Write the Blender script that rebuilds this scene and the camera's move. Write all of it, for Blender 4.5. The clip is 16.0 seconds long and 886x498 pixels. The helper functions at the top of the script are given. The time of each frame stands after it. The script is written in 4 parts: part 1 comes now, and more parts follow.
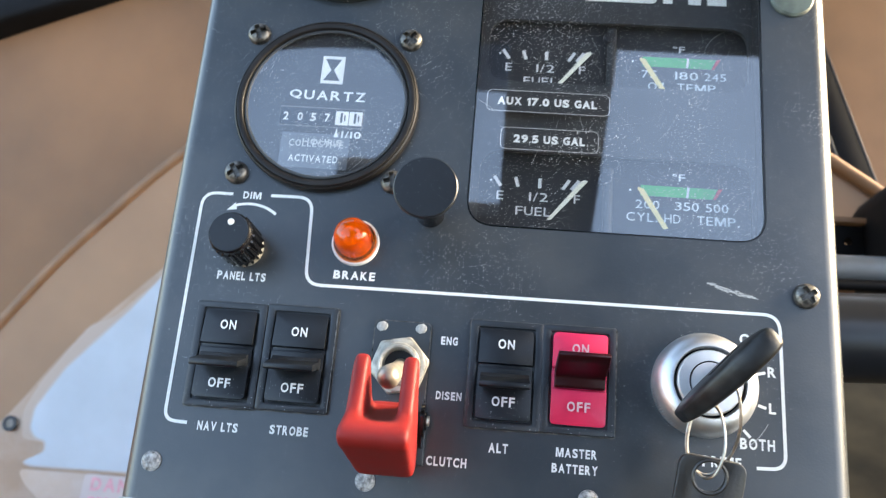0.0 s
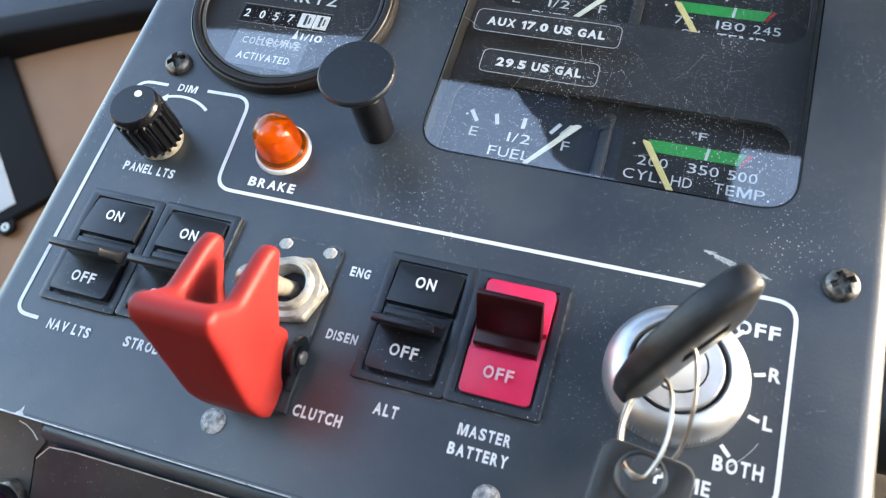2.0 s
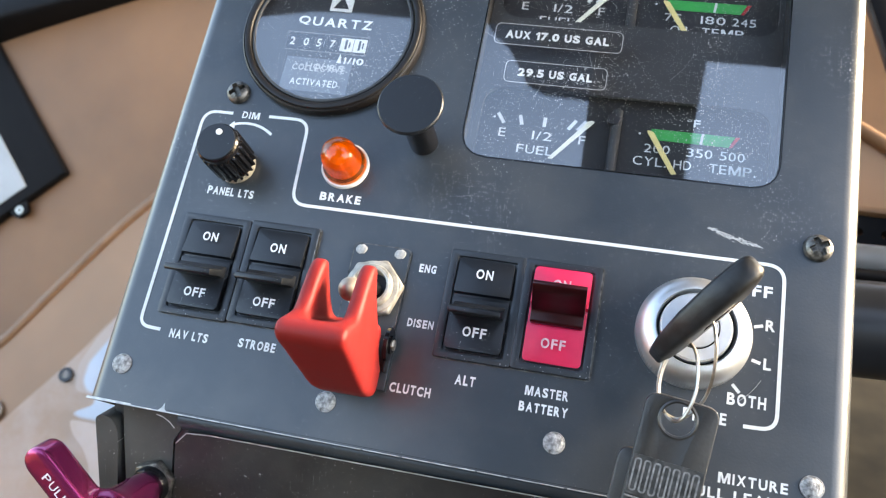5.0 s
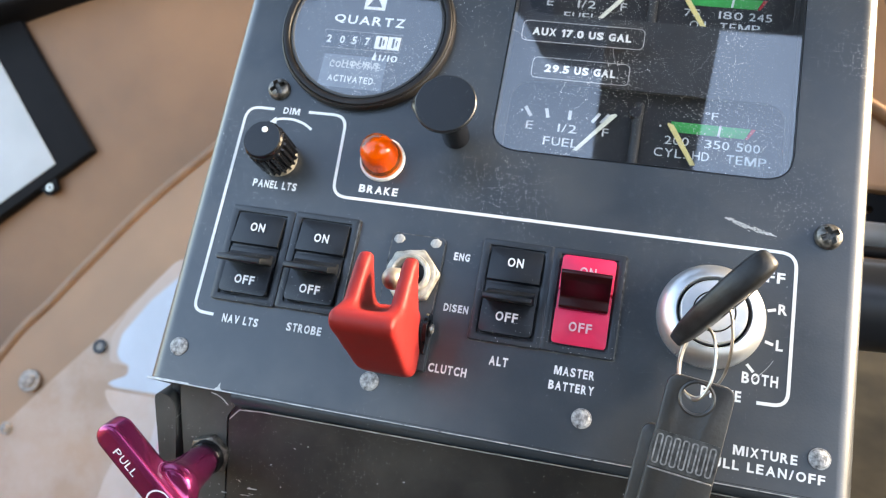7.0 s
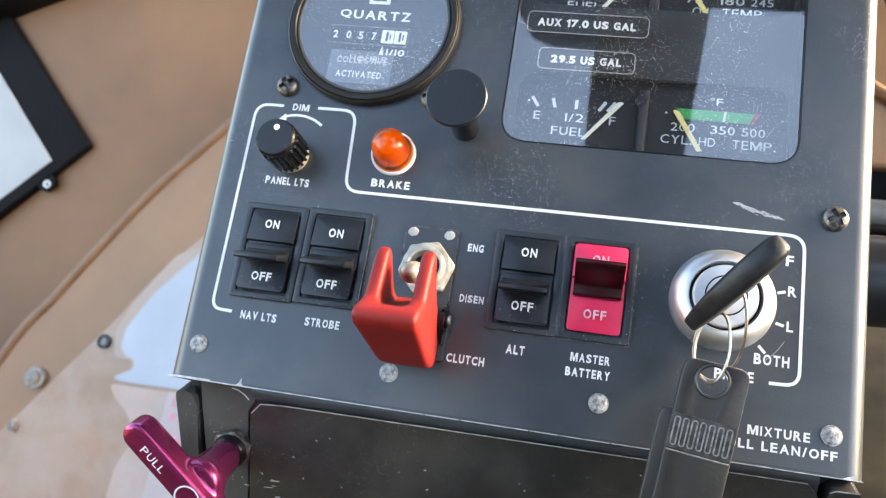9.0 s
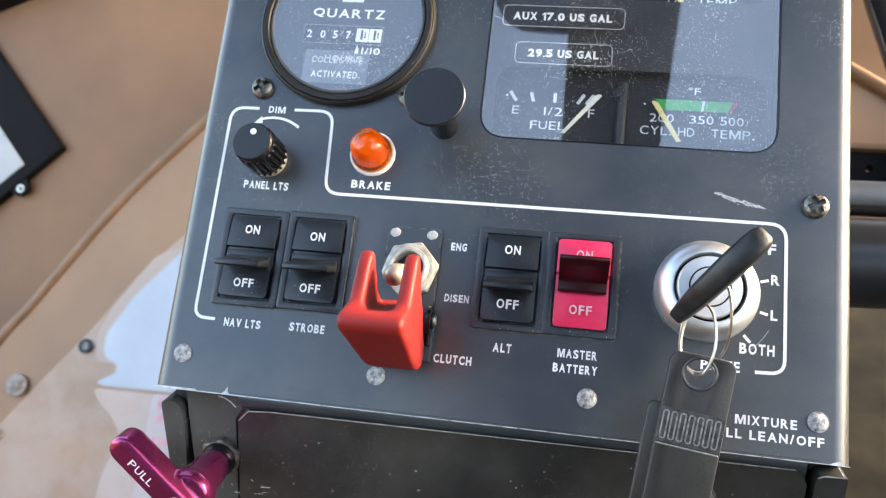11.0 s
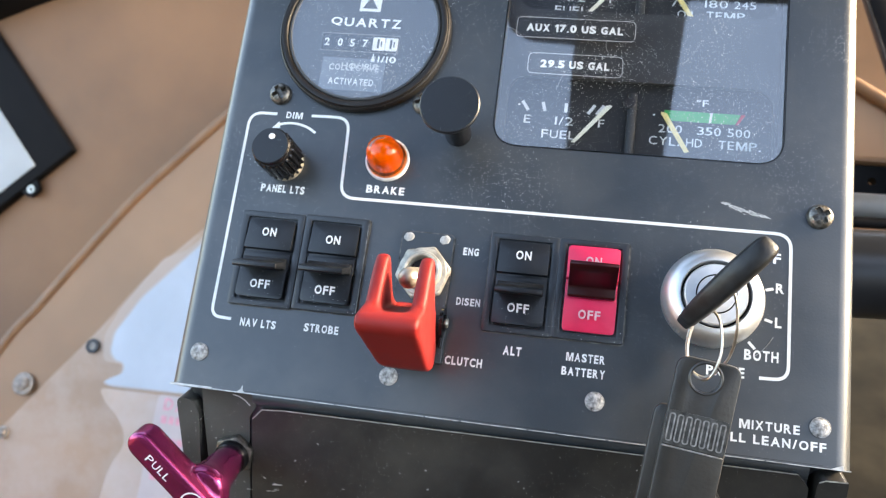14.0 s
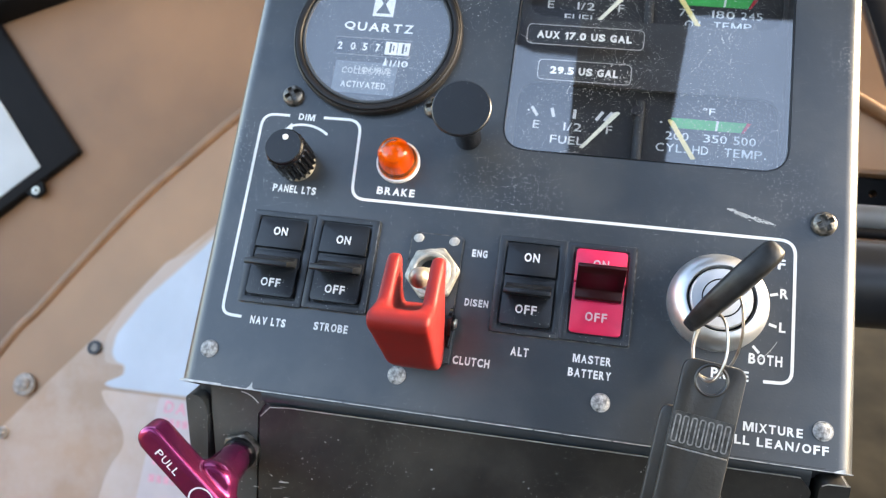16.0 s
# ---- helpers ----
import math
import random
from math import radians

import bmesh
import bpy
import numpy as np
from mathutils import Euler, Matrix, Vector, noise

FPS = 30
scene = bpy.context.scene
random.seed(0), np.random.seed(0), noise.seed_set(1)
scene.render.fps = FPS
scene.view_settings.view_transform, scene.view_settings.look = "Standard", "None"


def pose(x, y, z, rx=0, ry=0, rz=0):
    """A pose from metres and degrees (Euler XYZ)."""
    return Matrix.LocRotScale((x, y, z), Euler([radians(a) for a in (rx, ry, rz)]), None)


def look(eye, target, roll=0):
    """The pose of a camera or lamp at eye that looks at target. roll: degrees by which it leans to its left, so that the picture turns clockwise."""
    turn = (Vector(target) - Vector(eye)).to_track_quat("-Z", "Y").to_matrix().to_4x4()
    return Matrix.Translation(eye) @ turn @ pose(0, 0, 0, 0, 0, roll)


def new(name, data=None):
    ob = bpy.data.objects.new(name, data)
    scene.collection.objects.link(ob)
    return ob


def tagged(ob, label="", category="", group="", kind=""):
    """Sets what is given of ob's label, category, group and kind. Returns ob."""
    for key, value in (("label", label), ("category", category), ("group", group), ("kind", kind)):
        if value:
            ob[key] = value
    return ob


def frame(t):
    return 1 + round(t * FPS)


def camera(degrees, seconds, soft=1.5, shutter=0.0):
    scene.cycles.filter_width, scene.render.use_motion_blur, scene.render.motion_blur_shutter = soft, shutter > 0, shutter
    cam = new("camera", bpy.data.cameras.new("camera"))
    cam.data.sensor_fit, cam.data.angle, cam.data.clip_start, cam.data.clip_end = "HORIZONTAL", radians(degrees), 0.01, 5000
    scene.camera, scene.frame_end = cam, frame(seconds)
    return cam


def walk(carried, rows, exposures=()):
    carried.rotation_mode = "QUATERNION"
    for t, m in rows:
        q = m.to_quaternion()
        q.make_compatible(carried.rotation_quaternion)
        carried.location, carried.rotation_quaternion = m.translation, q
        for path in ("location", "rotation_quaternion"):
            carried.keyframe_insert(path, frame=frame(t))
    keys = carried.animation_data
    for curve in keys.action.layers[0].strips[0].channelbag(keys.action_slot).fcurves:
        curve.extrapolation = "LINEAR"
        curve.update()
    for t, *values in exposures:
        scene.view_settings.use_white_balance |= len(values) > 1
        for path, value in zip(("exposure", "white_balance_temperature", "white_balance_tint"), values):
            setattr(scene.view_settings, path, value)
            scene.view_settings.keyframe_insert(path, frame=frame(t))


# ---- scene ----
cam = camera(57.2, 16.0, soft=1.15, shutter=0.3)
# the lens is close: the face is sharp, the cabin behind it soft
cam.data.dof.use_dof = True
cam.data.dof.focus_distance, cam.data.dof.aperture_fstop = 0.205, 24.0
# the frame of the instrument face: u to the right, v up the slope, w out of the face
P = pose(0, 0, 0.80, 50, 0, 0)
PATH = [
    (0, (0.09014, -0.00078, 0.22499), (0.07332, 0.06989, -0.01422), -8.97),
    (0.5, (0.09875, -0.01730, 0.20248), (0.06769, 0.06688, -0.03086), -12.06),
    (1, (0.12265, -0.02142, 0.18029), (0.07447, 0.06920, -0.04767), -16.24),
    (1.5, (0.13628, -0.03056, 0.16741), (0.07463, 0.06494, -0.05525), -18.01),
    (2, (0.13872, -0.02106, 0.16041), (0.07774, 0.07582, -0.06185), -17.31),
    (2.5, (0.13575, -0.02997, 0.16482), (0.07535, 0.06911, -0.05662), -16.19),
    (3, (0.12871, -0.02699, 0.17542), (0.07188, 0.06682, -0.04923), -16.50),
    (3.5, (0.12448, -0.02547, 0.19376), (0.07022, 0.06153, -0.03424), -18.52),
    (3.7, (0.12361, -0.02788, 0.19290), (0.07297, 0.05965, -0.03574), -17.05),
    (5.8, (0.12252, -0.01634, 0.21884), (0.07366, 0.04953, -0.01732), -27.72),
    (6, (0.12153, -0.01638, 0.22140), (0.07228, 0.04874, -0.01489), -28.15),
    (6.5, (0.12107, -0.01788, 0.22386), (0.07180, 0.04705, -0.01248), -27.83),
    (7, (0.11835, -0.01950, 0.22357), (0.06969, 0.04420, -0.01323), -27.87),
    (7.5, (0.11778, -0.01885, 0.22387), (0.07064, 0.04334, -0.01364), -28.08),
    (8, (0.11624, -0.01883, 0.22340), (0.07080, 0.04153, -0.01491), -28.27),
    (8.5, (0.11362, -0.01900, 0.22639), (0.06881, 0.04035, -0.01229), -28.59),
    (9, (0.11196, -0.01871, 0.22885), (0.06687, 0.04010, -0.00991), -29.58),
    (9.5, (0.11107, -0.01688, 0.22873), (0.06717, 0.04014, -0.01069), -30.58),
    (9.7, (0.11136, -0.01563, 0.22720), (0.06866, 0.04063, -0.01261), -30.62),
    (12, (0.10970, -0.01392, 0.23149), (0.07168, 0.04129, -0.00935), -28.77),
    (12.5, (0.10891, -0.01515, 0.23384), (0.07000, 0.04094, -0.00666), -28.78),
    (13, (0.10743, -0.01603, 0.23300), (0.06851, 0.04031, -0.00744), -28.47),
    (13.5, (0.10688, -0.01737, 0.23453), (0.06793, 0.03990, -0.00569), -27.79),
    (14, (0.10817, -0.01695, 0.23439), (0.06890, 0.04046, -0.00574), -27.78),
    (14.5, (0.10856, -0.01709, 0.23199), (0.06986, 0.04042, -0.00821), -27.31),
    (15, (0.10941, -0.01649, 0.23563), (0.07076, 0.04238, -0.00425), -26.58),
    (15.5, (0.10807, -0.01802, 0.23530), (0.06933, 0.04226, -0.00421), -25.69),
    (16, (0.10536, -0.02102, 0.23726), (0.06664, 0.03979, -0.00212), -25.10),
]
walk(cam, [(t, P @ look(eye, target, roll)) for t, eye, target, roll in PATH], [(0, 3.07, 7400, 9), (2, 3.21, 7200, 10), (3.5, 3.23, 7400, 11), (9, 3.25, 7750, 11), (16, 3.25, 7750, 11)])

# ---------------- light ----------------
SKY_ELEVATION, SKY_TURN = 24, 71
world = bpy.data.worlds.new("sky")
scene.world = world
world.use_nodes = True
wn = world.node_tree.nodes
sky = wn.new("ShaderNodeTexSky")
sky.sky_type = "NISHITA"
sky.sun_disc = False
sky.sun_elevation, sky.sun_rotation = radians(SKY_ELEVATION), radians(SKY_TURN)
sky.air_density, sky.dust_density = 1.0, 2.0
wn["Background"].inputs["Strength"].default_value = 0.15
world.node_tree.links.new(sky.outputs[0], wn["Background"].inputs["Color"])

sun = new("sun", bpy.data.lights.new("sun", "SUN"))
sun.data.energy, sun.data.angle, sun.data.color = 1.0, radians(8), (1.0, 0.88, 0.70)
sun.matrix_world = look((3.1, 1.05, 2.15), (0.1, 0.05, 0.8))


# ---------------- materials ----------------
def material(name, color, rough=0.5, metal=0.0, vary=0.15, scale=60.0, bump=0.0, bump_scale=400.0, coat=0.0, specks=0.0, speck_scale=700.0, spec=0.5, transmission=0.0, speck_color=(0.75, 0.75, 0.74), flat=False, foot=0.0, dust=0.0, dust_color=(0.16, 0.145, 0.12)):
    m = bpy.data.materials.new(name)
    m.use_nodes = True
    nt = m.node_tree
    n, l = nt.nodes, nt.links
    b = n["Principled BSDF"]
    b.inputs["Roughness"].default_value = rough
    b.inputs["Metallic"].default_value = metal
    b.inputs["Coat Weight"].default_value = coat
    b.inputs["Specular IOR Level"].default_value = spec
    b.inputs["Transmission Weight"].default_value = transmission
    tc = n.new("ShaderNodeTexCoord")
    coarse = n.new("ShaderNodeTexNoise")
    coarse.inputs["Scale"].default_value = scale
    coarse.inputs["Detail"].default_value = 6
    l.new(tc.outputs["Object"], coarse.inputs["Vector"])
    ramp = n.new("ShaderNodeMapRange")
    ramp.inputs["From Min"].default_value, ramp.inputs["From Max"].default_value = 0.3, 0.7
    ramp.inputs["To Min"].default_value, ramp.inputs["To Max"].default_value = 1 - vary, 1 + vary
    l.new(coarse.outputs["Fac"], ramp.inputs["Value"])
    mul = n.new("ShaderNodeMix")
    mul.data_type, mul.blend_type = "RGBA", "MULTIPLY"
    mul.inputs["Factor"].default_value = 1.0
    mul.inputs["A"].default_value = (*color, 1)
    l.new(ramp.outputs["Result"], mul.inputs["B"])
    out = mul.outputs["Result"]
    if dust > 0:
        film = n.new("ShaderNodeTexNoise")
        film.inputs["Scale"].default_value, film.inputs["Detail"].default_value, film.inputs["Roughness"].default_value = 22.0, 8, 0.65
        l.new(tc.outputs["Object"], film.inputs["Vector"])
        fr = n.new("ShaderNodeMapRange")
        fr.inputs["From Min"].default_value, fr.inputs["From Max"].default_value = 0.42, 0.75
        fr.inputs["To Max"].default_value = dust
        l.new(film.outputs["Fac"], fr.inputs["Value"])
        dm = n.new("ShaderNodeMix")
        dm.data_type = "RGBA"
        dm.inputs["B"].default_value = (*dust_color, 1)
        l.new(fr.outputs["Result"], dm.inputs["Factor"])
        l.new(out, dm.inputs["A"])
        out = dm.outputs["Result"]
    if specks > 0:
        v = n.new("ShaderNodeTexVoronoi")
        v.inputs["Scale"].default_value = speck_scale
        v.voronoi_dimensions = "2D" if flat else "3D"
        l.new(tc.outputs["Object"], v.inputs["Vector"])
        size = n.new("ShaderNodeSeparateColor")
        l.new(v.outputs["Color"], size.inputs["Color"])
        rad = n.new("ShaderNodeMath")
        rad.operation = "POWER"
        rad.inputs[1].default_value = 6.0
        l.new(size.outputs["Red"], rad.inputs[0])
        patch = n.new("ShaderNodeTexNoise")
        patch.inputs["Scale"].default_value = 25.0
        l.new(tc.outputs["Object"], patch.inputs["Vector"])
        pr = n.new("ShaderNodeMapRange")
        pr.inputs["From Min"].default_value, pr.inputs["From Max"].default_value = 0.42, 0.68
        pr.inputs["To Min"].default_value, pr.inputs["To Max"].default_value = 0.3 * specks, 1.15 * specks
        l.new(patch.outputs["Fac"], pr.inputs["Value"])
        rr = n.new("ShaderNodeMath")
        rr.operation = "MULTIPLY"
        l.new(rad.outputs[0], rr.inputs[0])
        l.new(pr.outputs["Result"], rr.inputs[1])
        if foot > 0:
            sep = n.new("ShaderNodeSeparateXYZ")
            l.new(tc.outputs["Object"], sep.inputs[0])
            up = n.new("ShaderNodeMapRange")
            up.inputs["From Min"].default_value, up.inputs["From Max"].default_value = 0.0, foot
            up.inputs["To Min"].default_value, up.inputs["To Max"].default_value = 0.35, 1.15
            l.new(sep.outputs["Y"], up.inputs["Value"])
            rise = n.new("ShaderNodeMath")
            rise.operation = "MULTIPLY"
            l.new(rr.outputs[0], rise.inputs[0])
            l.new(up.outputs["Result"], rise.inputs[1])
            rr = rise
        less = n.new("ShaderNodeMath")
        less.operation = "LESS_THAN"
        l.new(v.outputs["Distance"], less.inputs[0])
        l.new(rr.outputs[0], less.inputs[1])
        mx = n.new("ShaderNodeMix")
        mx.data_type = "RGBA"
        mx.inputs["B"].default_value = (*speck_color, 1)
        l.new(less.outputs[0], mx.inputs["Factor"])
        l.new(out, mx.inputs["A"])
        out = mx.outputs["Result"]
    l.new(out, b.inputs["Base Color"])
    rv = n.new("ShaderNodeMapRange")
    rv.inputs["To Min"].default_value, rv.inputs["To Max"].default_value = rough * 0.85, min(1, rough * 1.15)
    l.new(coarse.outputs["Fac"], rv.inputs["Value"])
    l.new(rv.outputs["Result"], b.inputs["Roughness"])
    if bump > 0:
        fine = n.new("ShaderNodeTexNoise")
        fine.inputs["Scale"].default_value = bump_scale
        fine.inputs["Detail"].default_value = 3
        l.new(tc.outputs["Object"], fine.inputs["Vector"])
        bp = n.new("ShaderNodeBump")
        bp.inputs["Strength"].default_value = bump
        bp.inputs["Distance"].default_value = 0.0005
        l.new(fine.outputs["Fac"], bp.inputs["Height"])
        l.new(bp.outputs["Normal"], b.inputs["Normal"])
    return m


def glass(name, gloss=0.1, haze=0.02, tint=(1, 1, 1)):
    m = bpy.data.materials.new(name)
    m.use_nodes = True
    nt = m.node_tree
    n, l = nt.nodes, nt.links
    n.remove(n["Principled BSDF"])
    tr = n.new("ShaderNodeBsdfTransparent")
    tr.inputs["Color"].default_value = (*tint, 1)
    gl = n.new("ShaderNodeBsdfGlossy")
    gl.inputs["Roughness"].default_value = haze
    mx = n.new("ShaderNodeMixShader")
    mx.inputs[0].default_value = gloss
    l.new(tr.outputs[0], mx.inputs[1])
    l.new(gl.outputs[0], mx.inputs[2])
    tc = n.new("ShaderNodeTexCoord")
    v = n.new("ShaderNodeTexVoronoi")
    v.inputs["Scale"].default_value = 1900
    v.voronoi_dimensions = "2D"
    l.new(tc.outputs["Object"], v.inputs["Vector"])
    sc = n.new("ShaderNodeSeparateColor")
    l.new(v.outputs["Color"], sc.inputs["Color"])
    pw = n.new("ShaderNodeMath")
    pw.operation = "POWER"
    pw.inputs[1].default_value = 3.2
    l.new(sc.outputs["Red"], pw.inputs[0])
    sz = n.new("ShaderNodeMath")
    sz.operation = "MULTIPLY"
    sz.inputs[1].default_value = 0.25
    l.new(pw.outputs[0], sz.inputs[0])
    patch = n.new("ShaderNodeTexNoise")
    patch.inputs["Scale"].default_value, patch.inputs["Detail"].default_value = 32.0, 4
    l.new(tc.outputs["Object"], patch.inputs["Vector"])
    spread = n.new("ShaderNodeMapRange")
    spread.inputs["From Min"].default_value, spread.inputs["From Max"].default_value = 0.40, 0.66
    spread.inputs["To Min"].default_value, spread.inputs["To Max"].default_value = 0.35, 1.3
    l.new(patch.outputs["Fac"], spread.inputs["Value"])
    some = n.new("ShaderNodeMath")
    some.operation = "MULTIPLY"
    l.new(sz.outputs[0], some.inputs[0])
    l.new(spread.outputs["Result"], some.inputs[1])
    ls = n.new("ShaderNodeMath")
    ls.operation = "LESS_THAN"
    l.new(v.outputs["Distance"], ls.inputs[0])
    l.new(some.outputs[0], ls.inputs[1])
    df = n.new("ShaderNodeBsdfDiffuse")
    df.inputs["Color"].default_value = (0.55, 0.55, 0.54, 1)
    m2 = n.new("ShaderNodeMixShader")
    l.new(ls.outputs[0], m2.inputs[0])
    l.new(mx.outputs[0], m2.inputs[1])
    l.new(df.outputs[0], m2.inputs[2])
    l.new(m2.outputs[0], n["Material Output"].inputs["Surface"])
    return m


M_PANEL = material("grey_panel_paint", (0.0195, 0.0265, 0.034), 0.35, vary=0.14, scale=45, bump=0.06, bump_scale=1500, specks=0.19, speck_scale=1700, spec=0.80, flat=True, foot=0.06, dust=0.22)
M_BOX = material("black_sheet_metal", (0.013, 0.0125, 0.012), 0.42, vary=0.3, scale=35, bump=0.1, bump_scale=900, specks=0.105, speck_scale=1250, flat=True, dust=0.24)
M_TAB = material("grey_black_tab_paint", (0.040, 0.042, 0.041), 0.45, vary=0.35, scale=60, bump=0.1, bump_scale=900, specks=0.10, speck_scale=800, flat=True, dust=0.2)
M_BARE = material("worn_bare_edge", (0.47, 0.46, 0.44), 0.45, metal=0.5, vary=0.4, scale=300)
M_INK = material("white_ink", (0.70, 0.72, 0.72), 0.55, vary=0.08, scale=900)
M_INK_FADED = material("faded_white_ink", (0.60, 0.40, 0.43), 0.55, vary=0.2, scale=1200)
M_INK_WORN = material("worn_white_ink", (0.46, 0.47, 0.47), 0.6, vary=0.25, scale=1500)
M_SWITCH = material("black_switch_plastic", (0.0065, 0.0085, 0.0115), 0.36, vary=0.15, scale=150, bump=0.05, bump_scale=2500, specks=0.12, speck_scale=1300, flat=True, spec=0.48)
M_BEZEL = material("black_bezel_plastic", (0.0135, 0.0175, 0.0225), 0.40, vary=0.2, scale=150, specks=0.15, speck_scale=1300, flat=True, spec=0.62, dust=0.10, dust_color=(0.09, 0.09, 0.085))
M_GLOSS = material("glossy_black_plastic", (0.0055, 0.0055, 0.0065), 0.22, vary=0.2, scale=120, specks=0.12, speck_scale=1200, spec=0.42)
# maroon in the black base paints the crimson rocker's dim reflection
M_PIANO = material("red_reflecting_black_plastic", (0.024, 0.0012, 0.003), 0.30, vary=0.1, scale=120, spec=0.40)
M_RUBBER = material("black_key_plastic", (0.012, 0.0125, 0.0135), 0.42, vary=0.7, scale=260, bump=0.2, bump_scale=600, spec=0.38, dust=0.24, dust_color=(0.09, 0.09, 0.088))
M_PINK = material("crimson_switch_plastic", (0.72, 0.022, 0.085), 0.34, vary=0.06, scale=200, bump=0.03, bump_scale=2000)
M_RED = material("red_guard_plastic", (0.225, 0.0115, 0.0100), 0.55, vary=0.14, scale=120, bump=0.05, bump_scale=1200, spec=0.36)
M_RED.node_tree.nodes["Principled BSDF"].inputs["Subsurface Weight"].default_value = 0.35
M_RED.node_tree.nodes["Principled BSDF"].inputs["Subsurface Radius"].default_value = (1.0, 0.25, 0.2)
M_RED.node_tree.nodes["Principled BSDF"].inputs["Subsurface Scale"].default_value = 0.004
M_STEEL = material("brushed_steel", (0.50, 0.485, 0.445), 0.52, metal=1.0, vary=0.15, scale=250, bump=0.05, bump_scale=1500)
M_NUT = material("worn_nut_plating", (0.40, 0.385, 0.34), 0.50, metal=0.5, vary=0.35, scale=350, bump=0.2, bump_scale=900)
M_RING = material("dull_ring_steel", (0.42, 0.40, 0.36), 0.4, metal=1.0, vary=0.2, scale=400)
M_LEVER = material("cream_worn_lever", (0.36, 0.325, 0.27), 0.42, metal=0.55, vary=0.3, scale=300, bump=0.08, bump_scale=1200)
M_CHROME = material("satin_chrome", (0.68, 0.69, 0.70), 0.44, metal=1.0, vary=0.1, scale=200, bump=0.05, bump_scale=900)
M_DULL = material("dull_screw_metal", (0.135, 0.127, 0.115), 0.40, metal=0.8, vary=0.8, scale=600, bump=0.25, bump_scale=1800)
M_RIVET = material("scuffed_rivet_paint", (0.27, 0.27, 0.268), 0.55, metal=0.2, vary=0.8, scale=900, bump=0.35, bump_scale=2000)
M_PURPLE = material("purple_anodised_grip", (0.30, 0.026, 0.125), 0.26, metal=0.8, vary=0.35, scale=60, coat=0.5, bump=0.04, bump_scale=500)
M_DIAL = material("matt_dial_black", (0.014, 0.016, 0.019), 0.6, vary=0.2, scale=90)
M_MASK = material("gauge_mask_grey", (0.030, 0.033, 0.037), 0.55, vary=0.2, scale=70)
M_GREEN = material("green_arc_ink", (0.02, 0.36, 0.075), 0.55, vary=0.08, scale=600)
M_REDINK = material("red_arc_ink", (0.5, 0.02, 0.03), 0.55, vary=0.08, scale=600)
M_NEEDLE = material("cream_needle_paint", (0.82, 0.66, 0.28), 0.5, vary=0.08, scale=500)
M_NEEDLE_WHITE = material("white_needle_paint", (0.80, 0.80, 0.68), 0.5, vary=0.08, scale=500)
M_STICKER = material("clear_sticker_grey", (0.10, 0.12, 0.145), 0.35, vary=0.12, scale=200)
M_WHITE = material("white_plastic", (0.74, 0.74, 0.72), 0.45, vary=0.06, scale=200)
M_ORANGE = material("amber_lens", (1.0, 0.19, 0.006), 0.07, vary=0.05, scale=300, transmission=0.8)
M_AMBER = material("amber_bulb", (1.0, 0.42, 0.06), 0.25, vary=0.2, scale=500)
M_GLASS = glass("gauge_cover_glass", 0.205, 0.02)
M_GLASS_ROUND = glass("meter_glass", 0.21, 0.04)
M_TAG = material("black_moulded_tag", (0.023, 0.0215, 0.0195), 0.36, vary=0.3, scale=120, bump=0.15, bump_scale=900, dust=0.25, dust_color=(0.09, 0.083, 0.072))
# lighter greys put the gloss on the tag's raised marks into colour
M_TAG_SHEEN = material("sheen_tag_face", (0.050, 0.049, 0.046), 0.38, vary=0.6, scale=500, bump=0.25, bump_scale=900)
M_TAG_LINE = material("pale_grey_line", (0.20, 0.195, 0.185), 0.4, vary=0.5, scale=700)
M_RIM = material("black_meter_rim", (0.014, 0.0125, 0.012), 0.42, vary=0.3, scale=120, specks=0.14, speck_scale=1200, spec=0.28)
M_DUST = material("grey_dust_line", (0.10, 0.10, 0.095), 0.8, vary=0.7, scale=500)
M_TAN = material("tan_cabin_lining", (0.255, 0.124, 0.056), 0.6, vary=0.30, scale=7, bump=0.05, bump_scale=300)
M_TAN_LOW = material("pale_tan_panel", (0.475, 0.315, 0.215), 0.5, vary=0.14, scale=12, bump=0.05, bump_scale=300, dust=0.6, dust_color=(0.60, 0.50, 0.45))
M_TAN_MID = material("mid_tan_lining", (0.38, 0.217, 0.122), 0.55, vary=0.14, scale=11, bump=0.05, bump_scale=300)
M_PIPING = material("orange_tan_piping", (0.27, 0.145, 0.075), 0.5, vary=0.15, scale=60)
M_PATCH = material("pale_blue_white_patch", (0.50, 0.565, 0.65), 0.35, vary=0.10, scale=20)
M_PAPER = material("white_paper", (0.44, 0.45, 0.45), 0.7, vary=0.14, scale=14)
M_PINKINK = material("faded_red_ink", (0.80, 0.40, 0.48), 0.6, vary=0.15, scale=200)
M_VINYL = material("black_vinyl", (0.006, 0.006, 0.007), 0.6, vary=0.25, scale=40, bump=0.1, bump_scale=300, spec=0.12)
M_TUBE = material("dark_painted_tube", (0.014, 0.016, 0.020), 0.32, vary=0.2, scale=40)
M_ROOF = material("dark_headliner", (0.03, 0.03, 0.032), 0.8, vary=0.2, scale=20)
M_CARPET = material("brown_floor_carpet", (0.060, 0.042, 0.022), 0.9, vary=0.45, scale=14, bump=0.3, bump_scale=300, spec=0.08)
M_GROUND = material("grey_apron", (0.16, 0.155, 0.15), 0.85, vary=0.2, scale=0.8)

# ---------------- builders (millimetres in the face's frame) ----------------
MM = 0.001


def at(u, v, w=0, rx=0, ry=0, rz=0):
    return P @ pose(u * MM, v * MM, w * MM, rx, ry, rz)


